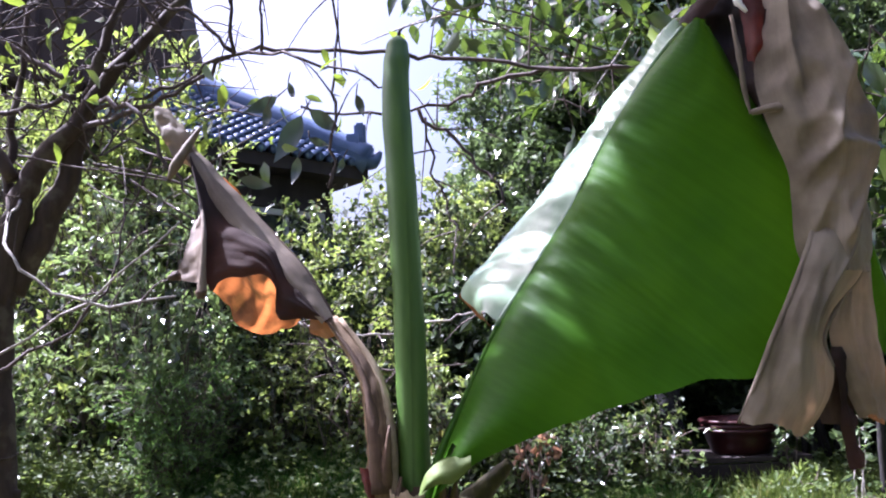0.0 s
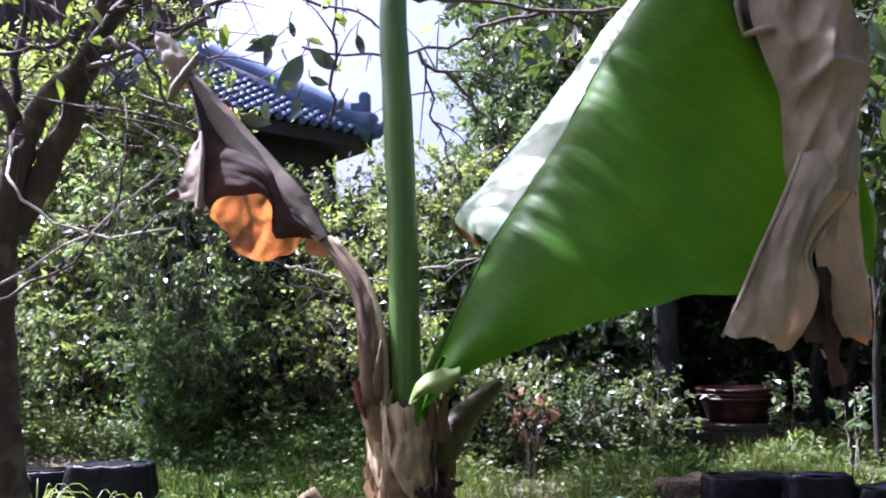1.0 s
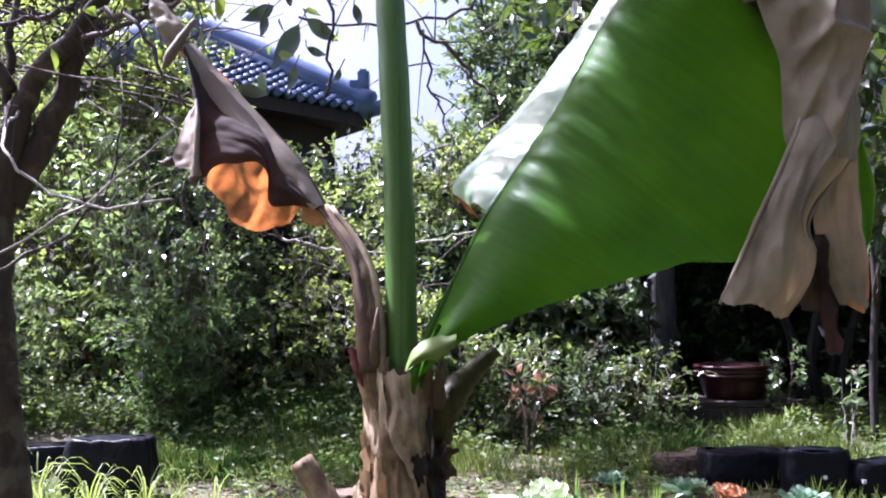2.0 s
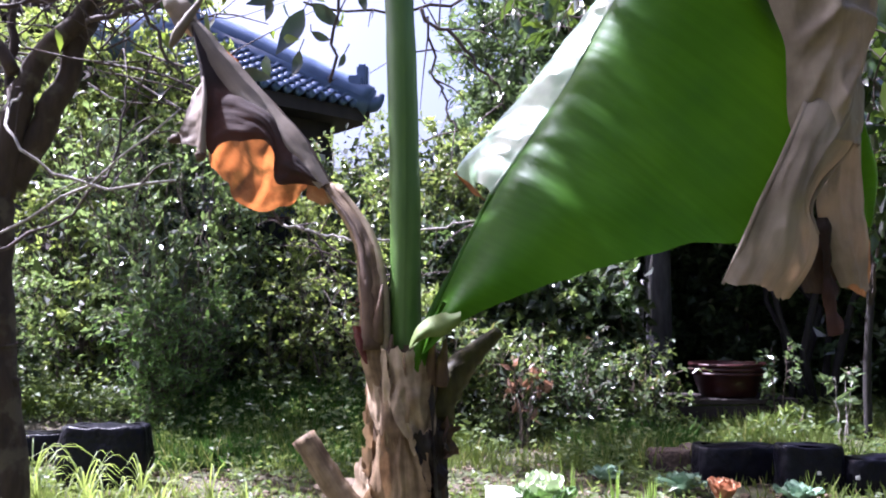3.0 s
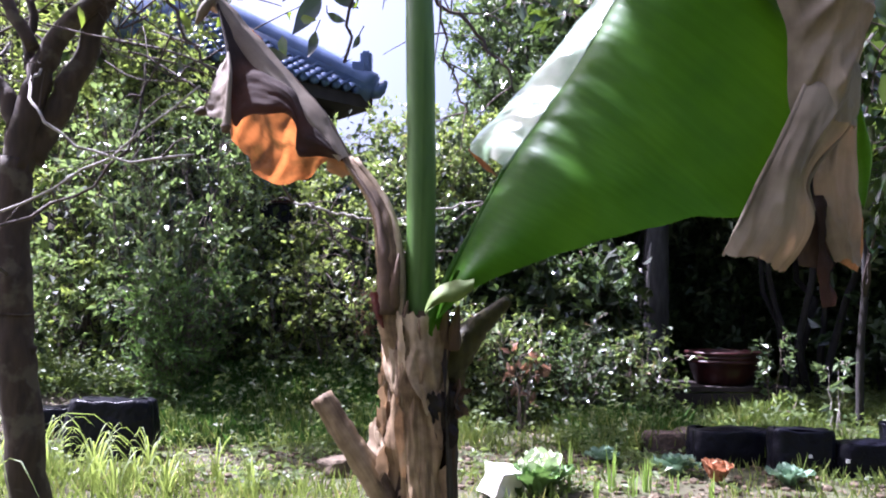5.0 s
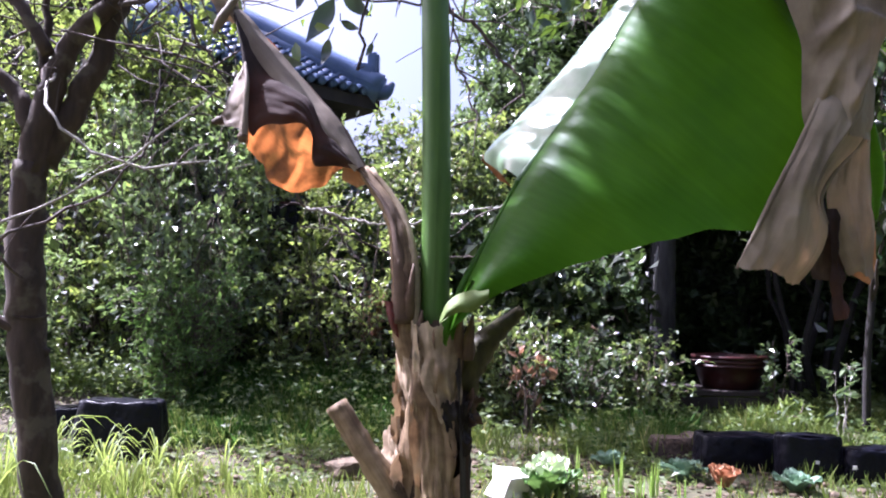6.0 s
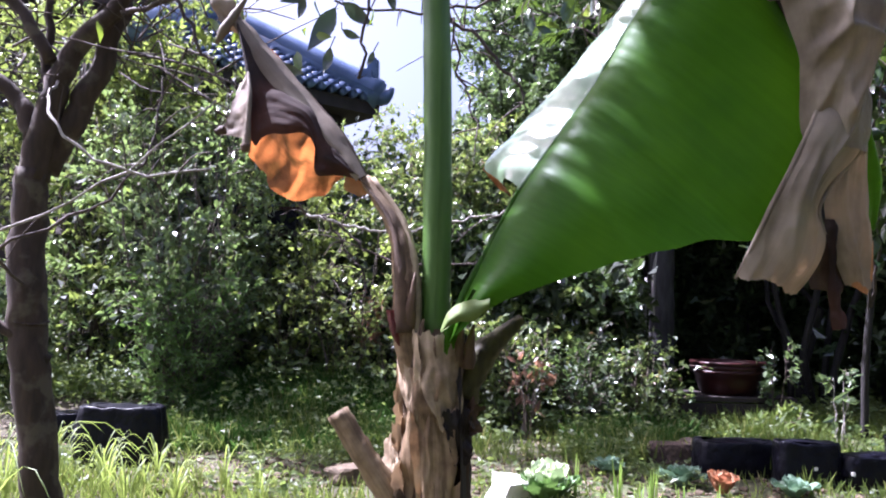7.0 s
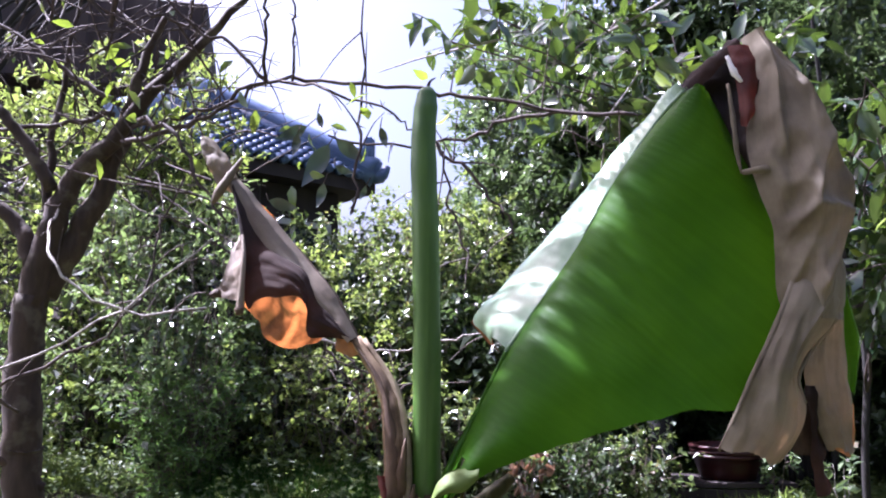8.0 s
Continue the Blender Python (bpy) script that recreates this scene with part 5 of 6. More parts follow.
    part("crease", thick("crease", spline(lobe_r[1:6], 24), [0.003, 0.0045, 0.0045, 0.003], M_DRY, 8, 0.1, 4), dry)
    sheet("dry_lobe", [(0.770, 1.602, 1.262), (0.734, 1.602, 1.178), (0.740, 1.606, 1.107), (0.756, 1.611, 1.050), (0.776, 1.616, 1.000)], [(0.828, 1.612, 1.310), (0.832, 1.620, 1.207), (0.838, 1.626, 1.120), (0.842, 1.630, 1.044), (0.844, 1.632, 0.985)],
          M_DRY, dry, 60, 24, bulge=(0, -0.012, 0), rough=0.008, rscale=8, ragged=0.006, seed=7, fray=0.012, crumple=((0.007, 2.0, 2.0, 1.0), (0.003, 6.0, 6.0, 2.0)), folds=((0.1, 0.3, 0.9, 0.55, 0.008, 0.14),))
    # green strip still alive behind the dry end
    sheet("green_strip", [(0.840, 1.66, 1.40), (0.845, 1.67, 1.29), (0.848, 1.67, 1.20), (0.850, 1.67, 1.12)], [(0.856, 1.66, 1.38), (0.880, 1.66, 1.29), (0.888, 1.66, 1.21), (0.862, 1.66, 1.11)], M_GREEN, dry, 30, 10, bulge=(0, -0.02, 0), rough=0.006, seed=17)
    # dark tatters at the bend and below
    sheet("dark_tatter", [(0.556, 1.668, 1.860), (0.566, 1.664, 1.790), (0.584, 1.660, 1.700), (0.614, 1.656, 1.620), (0.655, 1.650, 1.540)], [(0.668, 1.655, 1.900), (0.676, 1.645, 1.820), (0.662, 1.635, 1.720), (0.660, 1.630, 1.640), (0.690, 1.626, 1.550)],
          M_SHEATH_BLACK, dry, 36, 16, bulge=(0, 0.02, 0), rough=0.014, rscale=16, seed=11)
    sheet("red_tatter", [(0.605, 1.60, 1.900), (0.612, 1.585, 1.84), (0.618, 1.58, 1.76), (0.625, 1.58, 1.70)], [(0.655, 1.595, 1.890), (0.662, 1.575, 1.82), (0.648, 1.57, 1.74), (0.632, 1.572, 1.685)], M_REDBIT, dry, 30, 12, bulge=(0, -0.01, 0), rough=0.010, rscale=20, ragged=0.012, seed=12)
    sheet("dark_tatter", [(0.630, 1.60, 1.80), (0.640, 1.60, 1.74), (0.642, 1.60, 1.68), (0.655, 1.60, 1.60)], [(0.676, 1.582, 1.81), (0.672, 1.582, 1.75), (0.656, 1.582, 1.68), (0.686, 1.585, 1.60)], M_DEAD, dry, 26, 10, bulge=(0, -0.006, 0), rough=0.008, rscale=20, ragged=0.008, seed=19)
    sheet("bend_scrap", [(0.512, 1.69, 1.82), (0.546, 1.675, 1.868), (0.590, 1.668, 1.895), (0.625, 1.655, 1.93)], [(0.545, 1.66, 1.80), (0.575, 1.64, 1.83), (0.605, 1.63, 1.865), (0.650, 1.62, 1.90)], M_DEAD, dry, 24, 12, bulge=(0, -0.015, 0.01), rough=0.012, rscale=16, ragged=0.012, seed=18)
    part("pale_strip", thick("pale_strip", spline([(0.598, 1.585, 1.80), (0.602, 1.575, 1.718), (0.606, 1.572, 1.642), (0.614, 1.575, 1.590)], 14), [0.003, 0.005, 0.005, 0.002], M_DRY, 6, 0.2), dry)
    part("pale_strip", thick("pale_strip", spline([(0.596, 1.575, 1.862), (0.608, 1.57, 1.822), (0.625, 1.57, 1.800)], 10), [0.003, 0.007, 0.003], M_PALESTONE, 6, 0.2), dry)
    part("curled_scrap", thick("curled_scrap", spline([(0.610, 1.56, 1.588), (0.651, 1.545, 1.592), (0.692, 1.55, 1.583)], 10), [0.005, 0.009, 0.003], M_DRY, 7, 0.15), dry)
    sheet("lower_tatter", [(0.730, 1.60, 1.13), (0.742, 1.605, 1.05), (0.742, 1.61, 0.97), (0.752, 1.61, 0.90)], [(0.758, 1.605, 1.13), (0.762, 1.61, 1.05), (0.768, 1.61, 0.965), (0.772, 1.61, 0.905)], M_DEAD, dry, 36, 12,
          bulge=(0, -0.010, 0), rough=0.012, rscale=18, ragged=0.012, seed=13)
    sheet("lower_tatter", [(0.690, 1.62, 1.08), (0.700, 1.62, 1.03), (0.705, 1.62, 0.985)], [(0.80, 1.63, 1.10), (0.790, 1.63, 1.03), (0.770, 1.63, 0.98)], M_SHEATH_DARK, dry, 24, 12, rough=0.012, rscale=18, ragged=0.015, seed=14)
    sheet("lower_tatter", [(0.775, 1.640, 1.10), (0.790, 1.645, 1.04), (0.805, 1.645, 0.995)], [(0.852, 1.64, 1.09), (0.853, 1.645, 1.02), (0.842, 1.645, 0.975)], M_TAN, dry, 24, 12, rough=0.010, rscale=18, seed=15)

    # dead leaf folded over its drooping midrib
    pet = [(-0.110, 1.725, 0.754), (-0.141, 1.705, 0.877), (-0.147, 1.712, 1.000), (-0.174, 1.735, 1.120), (-0.252, 1.771, 1.232)]
    dmid = [(-0.255, 1.771, 1.232), (-0.315, 1.799, 1.337), (-0.403, 1.827, 1.440), (-0.495, 1.855, 1.545), (-0.582, 1.874, 1.642)]
    dead = part("dead_leaf", thick("petiole", spline(pet, 30), [0.033, 0.029, 0.027, 0.021, 0.012], M_SHEATH, 14, 0.09, 4), plant, "withered brown leaf on a drooping stalk")
    part("petiole_edge", thick("petiole_edge", spline([(p[0] + 0.020, p[1] - 0.016, p[2]) for p in pet], 24), [0.013, 0.011, 0.008, 0.005], M_PALESHEATH, 8, 0.14, 5), dead)
    part("petiole_groove", thick("petiole_groove", spline([(p[0] - 0.010, p[1] - 0.020, p[2]) for p in pet[1:]], 24), [0.019, 0.014, 0.006, 0.002], M_SHEATH_DARK, 9, 0.14, 6), dead)
    for q, (dx, dy, m, r) in enumerate(((-0.020, -0.008, M_SHEATH, 0.008), (0.012, -0.020, M_PALESHEATH, 0.006), (-0.010, -0.020, M_REDBIT, 0.005))):
        part("petiole_shred", thick("petiole_shred", spline([(x + dx * w, y + dy * w, z + 0.01 * q) for (x, y, z), w in zip(pet[:4], (1.5, 1.25, 1.0, 0.7))], 20), [r * 1.2, r, r * 0.5, 0.001], m, 6, 0.25, 50 + q), dead)
    sheet("stalk_wing", [(-0.284, 1.772, 1.246), (-0.262, 1.768, 1.226), (-0.240, 1.765, 1.200)], [(-0.303, 1.765, 1.232), (-0.298, 1.765, 1.208), (-0.270, 1.765, 1.186)], M_TAN, dead, 20, 10, bulge=(0, -0.006, 0), rough=0.006, rscale=24, ragged=0.006, seed=27, label="thin tan wing of the dead stalk")
    part("midrib", thick("midrib", spline(dmid, 24), [0.011, 0.009, 0.005], M_SHEATH_DARK, 8, 0.08, 6), dead)
    front = [(-0.258, 1.757, 1.224), (-0.296, 1.750, 1.230), (-0.334, 1.746, 1.233), (-0.366, 1.745, 1.236), (-0.367, 1.745, 1.290), (-0.384, 1.745, 1.326), (-0.440, 1.745, 1.333), (-0.488, 1.745, 1.324), (-0.509, 1.745, 1.302), (-0.529, 1.753, 1.362), (-0.545, 1.790, 1.461), (-0.572, 1.846, 1.586)]
    sheet("side_fold", [(-0.576, 1.864, 1.611), (-0.554, 1.809, 1.522), (-0.532, 1.757, 1.434), (-0.524, 1.745, 1.373), (-0.523, 1.743, 1.320)], [(-0.581, 1.874, 1.624), (-0.572, 1.855, 1.515), (-0.574, 1.799, 1.425), (-0.589, 1.771, 1.363), (-0.596, 1.757, 1.334)],
          M_FOLD, dead, 40, 16, bulge=(0, 0.012, 0), rough=0.012, rscale=16, ragged=0.006, seed=26, label="grey side fold of withered blade")
    sheet("blade_half", dmid, front, M_DEAD, dead, 70, 30, bulge=(-0.01, -0.018, 0.01), rough=0.005, rscale=10, crumple=((0.008, 2.0, 2.5, 1.5), (0.003, 7.0, 7.0, 2.0)), ripple=0.003, waves=1.2, ragged=0.010, seed=21, label="maroon-brown withered blade, darkened in the colour for shade")
    back = [(-0.270, 1.86, 1.238), (-0.318, 1.98, 1.284), (-0.362, 2.04, 1.276), (-0.410, 2.05, 1.238), (-0.450, 2.05, 1.226), (-0.505, 2.05, 1.230), (-0.548, 2.05, 1.262), (-0.585, 2.05, 1.325), (-0.604, 2.03, 1.396), (-0.595, 1.95, 1.54)]
    sheet("blade_half", dmid, back, M_ORANGE, dead, 90, 34, bulge=(0.0, 0.02, 0.0), rough=0.016, rscale=11, ripple=0.006, waves=1.5, ragged=0.022, seed=22, label="thin dead blade glowing orange against the sun",
          folds=((0.75, 0.2, 0.80, 1.0, 0.016, 0.06), (0.45, 0.3, 0.55, 1.0, 0.014, 0.05)))
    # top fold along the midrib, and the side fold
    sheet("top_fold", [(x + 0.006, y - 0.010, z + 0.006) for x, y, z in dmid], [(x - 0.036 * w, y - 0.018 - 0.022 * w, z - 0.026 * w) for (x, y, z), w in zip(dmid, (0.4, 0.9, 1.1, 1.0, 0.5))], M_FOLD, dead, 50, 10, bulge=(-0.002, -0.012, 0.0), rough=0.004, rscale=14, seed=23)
    part("curled_edge", thick("curled_edge", spline([(-0.547, 1.799, 1.510), (-0.528, 1.757, 1.434), (-0.526, 1.743, 1.361), (-0.527, 1.739, 1.295)], 16), [0.003, 0.005, 0.006, 0.009], M_FOLD, 8, 0.1, 7), dead)
    part("dark_end", thick("dark_end", spline([(-0.528, 1.737, 1.303), (-0.528, 1.736, 1.287)], 4), [0.011, 0.007], M_SHEATH_DARK, 8), dead)
    part("dark_end", thick("dark_end", spline([(-0.579, 1.751, 1.342), (-0.604, 1.749, 1.336)], 5), [0.010, 0.009, 0.004], M_SHEATH_DARK, 8, 0.2), dead)
    sheet("tip_curl", [(-0.575, 1.874, 1.636), (-0.603, 1.883, 1.685), (-0.640, 1.892, 1.739), (-0.684, 1.902, 1.772)], [(-0.597, 1.864, 1.611), (-0.642, 1.855, 1.645), (-0.676, 1.864, 1.706), (-0.694, 1.883, 1.758)], M_DRY, dead, 26, 12,
          bulge=(0, -0.01, 0.01), rough=0.014, rscale=20, ragged=0.01, seed=24)
    part("tip_strip", thick("tip_strip", spline([(-0.570, 1.855, 1.702), (-0.594, 1.846, 1.658), (-0.621, 1.836, 1.608), (-0.636, 1.836, 1.577)], 12), [0.004, 0.009, 0.011, 0.004], M_DRY, 8, 0.1), dead)

    # cut leaf stubs
    st = spline([(-0.111, 1.706, 0.393), (-0.167, 1.688, 0.517), (-0.232, 1.692, 0.611), (-0.293, 1.702, 0.701)], 24)
    part("cut_stub", thick("cut_stub", st, [0.028, 0.025, 0.023, 0.022], M_STUB, 14, 0.09, 9), plant, "dry cut leaf stalk")
    st = spline([(-0.025, 1.743, 0.737), (0.013, 1.753, 0.812), (0.064, 1.776, 0.866), (0.118, 1.799, 0.911)], 18)
    part("cut_stub", thick("cut_stub", st, [0.036, 0.030, 0.021, 0.011], M_STUBGREEN, 14, 0.13, 10), plant, "green-brown cut leaf stalk")
    sheet("red_scrap", [(-0.191, 1.692, 0.928), (-0.186, 1.683, 0.899), (-0.172, 1.680, 0.860)], [(-0.172, 1.683, 0.927), (-0.161, 1.674, 0.887), (-0.156, 1.674, 0.848)], M_REDBIT, plant, 16, 10, bulge=(0, -0.006, 0), rough=0.006, rscale=30, seed=31)
    for s, (x, z, h) in enumerate(((-0.118, 0.855, 0.055), (-0.032, 0.86, 0.06), (-0.008, 0.855, 0.045), (-0.138, 0.94, 0.07))):
        part("sheath_point", thick("sheath_point", spline([(x, 1.685, z - 0.05), (x + 0.004, 1.676, z), (x + 0.012, 1.674, z + h)], 8), [0.014, 0.011, 0.002], M_SHEATH_DARK, 7, 0.15, 40 + s), plant)


build_banana()


# ---- grow bags ----
def grow_bag(x, y, r, h, seed, label, squash=1.0, turn=0.0, slumped=False):
    bag = thing("grow_bag", (x, y, 0), label, "grow bag", "black grow bags")
    k, rows = 40, 16
    prof = [(0.02, 0.0), (0.86, 0.0), (0.93, 0.02), (0.97, 0.2), (1.0, 0.45), (1.0, 0.7), (1.02, 0.9), (1.05, 0.97), (1.06, 1.0), (1.03, 1.01), (0.99, 0.98), (0.97, 0.88), (0.95, 0.80)]
    if slumped:                                      # mouth folded down over the filling
        prof = prof[:3] + [(1.04, 0.2), (1.06, 0.45), (1.03, 0.7), (1.01, 0.88), (0.995, 0.95), (0.975, 0.985), (0.93, 1.0), (0.80, 0.99)]
    V = []
    for pr, pz in prof:
        for j in range(k):
            a = 2 * math.pi * j / k
            w = noise.noise(Vector((math.cos(a) * 2.2, math.sin(a) * 2.2, pz * 3 + seed)))
            w2 = noise.noise(Vector((math.cos(a) * 6, math.sin(a) * 6, pz * 2 + seed * 2.1)))
            sq = (abs(math.cos(a)) ** 4 + abs(math.sin(a)) ** 4) ** -0.25
            fold = 1 - 2.2 * abs(noise.noise(Vector((math.cos(a) * 2.6 + pz * 1.5, math.sin(a) * 2.6, pz * 2.4 + seed * 3.3))))
            rr = sq * r * pr * (1 + (0.040 * fold + 0.09 * w + 0.014 * w2) * min(1, pz * 4 + 0.3))
            z = h * pz * (1 + 0.07 * w * pz)
            ca, sa = rr * math.cos(a), rr * math.sin(a) * squash
            V.append((x + ca * math.cos(turn) - sa * math.sin(turn), y + ca * math.sin(turn) + sa * math.cos(turn), z))
    n = len(prof)
    i = np.arange(n - 1)[:, None] * k
    a, b = np.arange(k)[None, :], (np.arange(k)[None, :] + 1) % k
    part("bag", mesh("bag", V, np.stack([i + a, i + b, i + k + b, i + k + a], -1).reshape(-1, 4), M_BAG), bag, "crumpled black plastic")
    D = [(x, y, h * (1.03 if slumped else 0.97))]
    for rr in (0.35, 0.65, 0.87) if slumped else (0.4, 0.75, 0.97):
        for j in range(k):
            a2 = 2 * math.pi * j / k
            q = (rr * r * math.cos(a2), rr * r * squash * math.sin(a2))
            D.append((x + q[0] * math.cos(turn) - q[1] * math.sin(turn), y + q[0] * math.sin(turn) + q[1] * math.cos(turn), h * (1.03 - 0.04 * rr if slumped else 0.97 - 0.06 * rr) + (0.018 if slumped else 0.040) * noise.noise(Vector((q[0] * 5, q[1] * 5, seed)))))
    F = [(0, 1 + j, 1 + (j + 1) % k) for j in range(k)]
    for ring in (0, 1):
        o = 1 + ring * k
        for j in range(k):
            F += [(o + j, o + k + j, o + k + (j + 1) % k), (o + j, o + k + (j + 1) % k, o + (j + 1) % k)]
    part("bag_top", mesh("bag_top", D, F, M_BAG), bag, "folded black plastic top")
    return bag


grow_bag(-1.97, 4.55, 0.232, 0.350, 1.0, "wide slumped black grow bag standing in grass", 0.5, 0.0, True)
grow_bag(-2.80, 5.42, 0.20, 0.19, 6.0, "low slumped black grow bag beside a bank", 0.6, 0.2, True)
grow_bag(1.90, 4.37, 0.165, 0.245, 2.0, "black grow bag with a small white tag in a row", 0.5, 0.03, True)
grow_bag(2.25, 4.33, 0.180, 0.185, 3.0, "black grow bag with a small white tag", 0.5, -0.03, True)
grow_bag(1.60, 4.62, 0.22, 0.205, 4.0, "low slumped black grow bag", 0.5, 0.03, True)
grow_bag(2.66, 4.55, 0.20, 0.25, 5.0, "black grow bag at the end of a row", 0.5)
for x, y, z, s in ((1.905, 4.268, 0.115, 0.018), (2.085, 4.232, 0.098, 0.020)):
    bm = bmesh.new()
    bmesh.ops.create_cube(bm, size=1, matrix=Matrix.Translation((x, y, z)) @ Matrix.Diagonal((s * 1.1, 0.003, s, 1)))
    bmesh.ops.bevel(bm, geom=list(bm.edges), offset=0.001, segments=1, affect="EDGES")
    tagged(new("bag_tag", from_bm("bag_tag", bm, M_PALESTONE)), "small white tag stuck on a black grow bag", "tag", "bag tags")


# ---- wide glazed pot on a low dark bench ----
def build_pot():
    bench = thing("bench", (2.25, 6.75, 0), "low dark wooden bench under the glazed pot", "bench")
    for dy in (-0.16, 0.0, 0.16):
        bm = bmesh.new()
        bmesh.ops.create_cube(bm, size=1, matrix=Matrix.Translation((2.25, 6.75 + dy * 1.25, 0.245)) @ Matrix.Diagonal((1.0, 0.19, 0.04, 1)))
        bmesh.ops.bevel(bm, geom=list(bm.edges), offset=0.004, segments=1, affect="EDGES")
        part("board", from_bm("board", bm, M_TIMBER), bench)
    for dx in (-0.33, 0.36):
        bm = bmesh.new()
        bmesh.ops.create_cube(bm, size=1, matrix=Matrix.Translation((2.25 + dx * 1.2, 6.75, 0.11)) @ Matrix.Diagonal((0.10, 0.52, 0.225, 1)))
        part("leg", from_bm("leg", bm, M_TIMBER), bench)
    for i in range(2):
        bm = bmesh.new()
        bmesh.ops.create_cube(bm, size=1, matrix=Matrix.Translation((2.20, 6.47, 0.055 + 0.108 * i)) @ Matrix.Diagonal((1.04, 0.022, 0.103, 1)))
        bmesh.ops.bevel(bm, geom=list(bm.edges), offset=0.003, segments=1, affect="EDGES")
        part("apron_board", from_bm("apron_board", bm, M_TIMBER), bench)
    pot = thing("plant_pot", (2.29, 6.75, 0.267), "wide red-brown glazed pot with a ribbed rim", "plant pot")
    prof = [(0.01, 0.0), (0.155, 0.0), (0.165, 0.012), (0.195, 0.10), (0.205, 0.150), (0.222, 0.155), (0.226, 0.165), (0.222, 0.176), (0.211, 0.180), (0.224, 0.186), (0.228, 0.197), (0.224, 0.207),
            (0.214, 0.212), (0.230, 0.218), (0.234, 0.230), (0.228, 0.240), (0.205, 0.240), (0.198, 0.20), (0.19, 0.17)]
    k = 48
    V = [(2.29 + 1.36 * r * math.cos(2 * math.pi * j / k), 6.75 + 1.36 * r * math.sin(2 * math.pi * j / k), 0.267 + 1.15 * z) for r, z in prof for j in range(k)]
    i = np.arange(len(prof) - 1)[:, None] * k
    a, b = np.arange(k)[None, :], (np.arange(k)[None, :] + 1) % k
    part("bowl", mesh("bowl", V, np.stack([i + a, i + b, i + k + b, i + k + a], -1).reshape(-1, 4), M_POT), pot)
    bm = bmesh.new()
    bmesh.ops.create_circle(bm, cap_ends=True, segments=40, radius=0.262, matrix=Matrix.Translation((2.29, 6.75, 0.491)))
    part("soil", from_bm("soil", bm, M_BAGSOIL), pot)


build_pot()


# ---- cabbages ----
def cabbage_mesh(name, seed, mat, size=1.0):
    """One cupped cabbage leaf with a wavy edge, base at the origin, leaning out along +X."""
    nu, nv = 9, 11
    V = []
    for u in np.linspace(0, 1, nu):
        for v in np.linspace(-1, 1, nv):
            wide = 0.055 * math.sin(math.pi * (0.12 + 0.80 * u)) ** 0.8
            frill = 0.008 * math.sin(9 * v + seed) * u + 0.006 * math.sin(17 * v + seed * 2) * u * u
            x = 0.015 + 0.085 * u ** 1.2 - 0.015 * v * v * u
            z = 0.105 * math.sin(u * 1.45) + frill + 0.020 * v * v * u
            V.append((x * size, v * wide * size, z * size))
    return mesh(name, V, grid_faces(nu, nv), mat)


def cabbage(x, y, mat, seed, label, s, heart=True, rows=((9, 1.0, 0.0), (7, 0.85, -24), (6, 0.65, -45)), outer=None):
    rng = np.random.default_rng(seed)
    ob = thing("cabbage", (x, y, 0), label, "cabbage", "cabbages in a row")
    shapes = [cabbage_mesh("leaf", i * 1.3, mat) for i in range(3)]
    low = [cabbage_mesh("leaf", i * 1.3, outer or mat) for i in range(3)]
    z = ground_height(x, y)
    for row, (n, sc, tilt) in enumerate(rows):
        for i in range(n):
            a = 360 * i / n + rng.uniform(-14, 14) + tilt
            m = pose(x, y, z + 0.012) @ pose(0, 0, 0, 0, 0, a) @ pose(0, 0, 0, 0, tilt + rng.uniform(-9, 9), rng.uniform(-8, 8)) @ Matrix.Scale(sc * s * rng.uniform(0.88, 1.1), 4)
            part("leaf", (shapes if row else low)[int(rng.integers(3))], ob, m=m)
    if heart:
        bm = bmesh.new()
        bmesh.ops.create_icosphere(bm, subdivisions=3, radius=0.052 * s, matrix=Matrix.Translation((x, y, z + 0.085 * s)))
        for v in bm.verts:
            v.co += (v.co - Vector((x, y, z + 0.085 * s))) * 0.14 * noise.noise(v.co * 22)
        part("heart", from_bm("heart", bm, mat, True), ob)
    return ob


cabbage(0.41, 3.83, M_CABBAGE, 1, "pale green cabbage, sun and shade put into its leaf colours", 1.35, rows=((9, 0.95, 8), (9, 1.0, -14), (7, 0.92, -34), (6, 0.8, -52)), outer=M_CABBAGE_SHADE)
cabbage(1.35, 4.10, M_CABBAGE_RED, 2, "small orange-red cabbage with frilled leaves", 0.85)
cabbage(1.20, 4.32, M_CABBAGE_BLUE, 3, "blue-green cabbage in half shade", 0.95, False, ((8, 1.0, 20), (7, 0.85, 0), (6, 0.6, -28)))
cabbage(1.71, 4.08, M_CABBAGE_BLUE, 4, "blue-green cabbage in front of black bags", 0.85, False, ((8, 1.0, 20), (7, 0.85, 0), (6, 0.6, -28)))
cabbage(0.86, 4.6, M_CABBAGE_BLUE, 5, "small blue-green cabbage in shade", 0.8, False, ((8, 1.0, 20), (7, 0.85, 0), (6, 0.6, -28)))


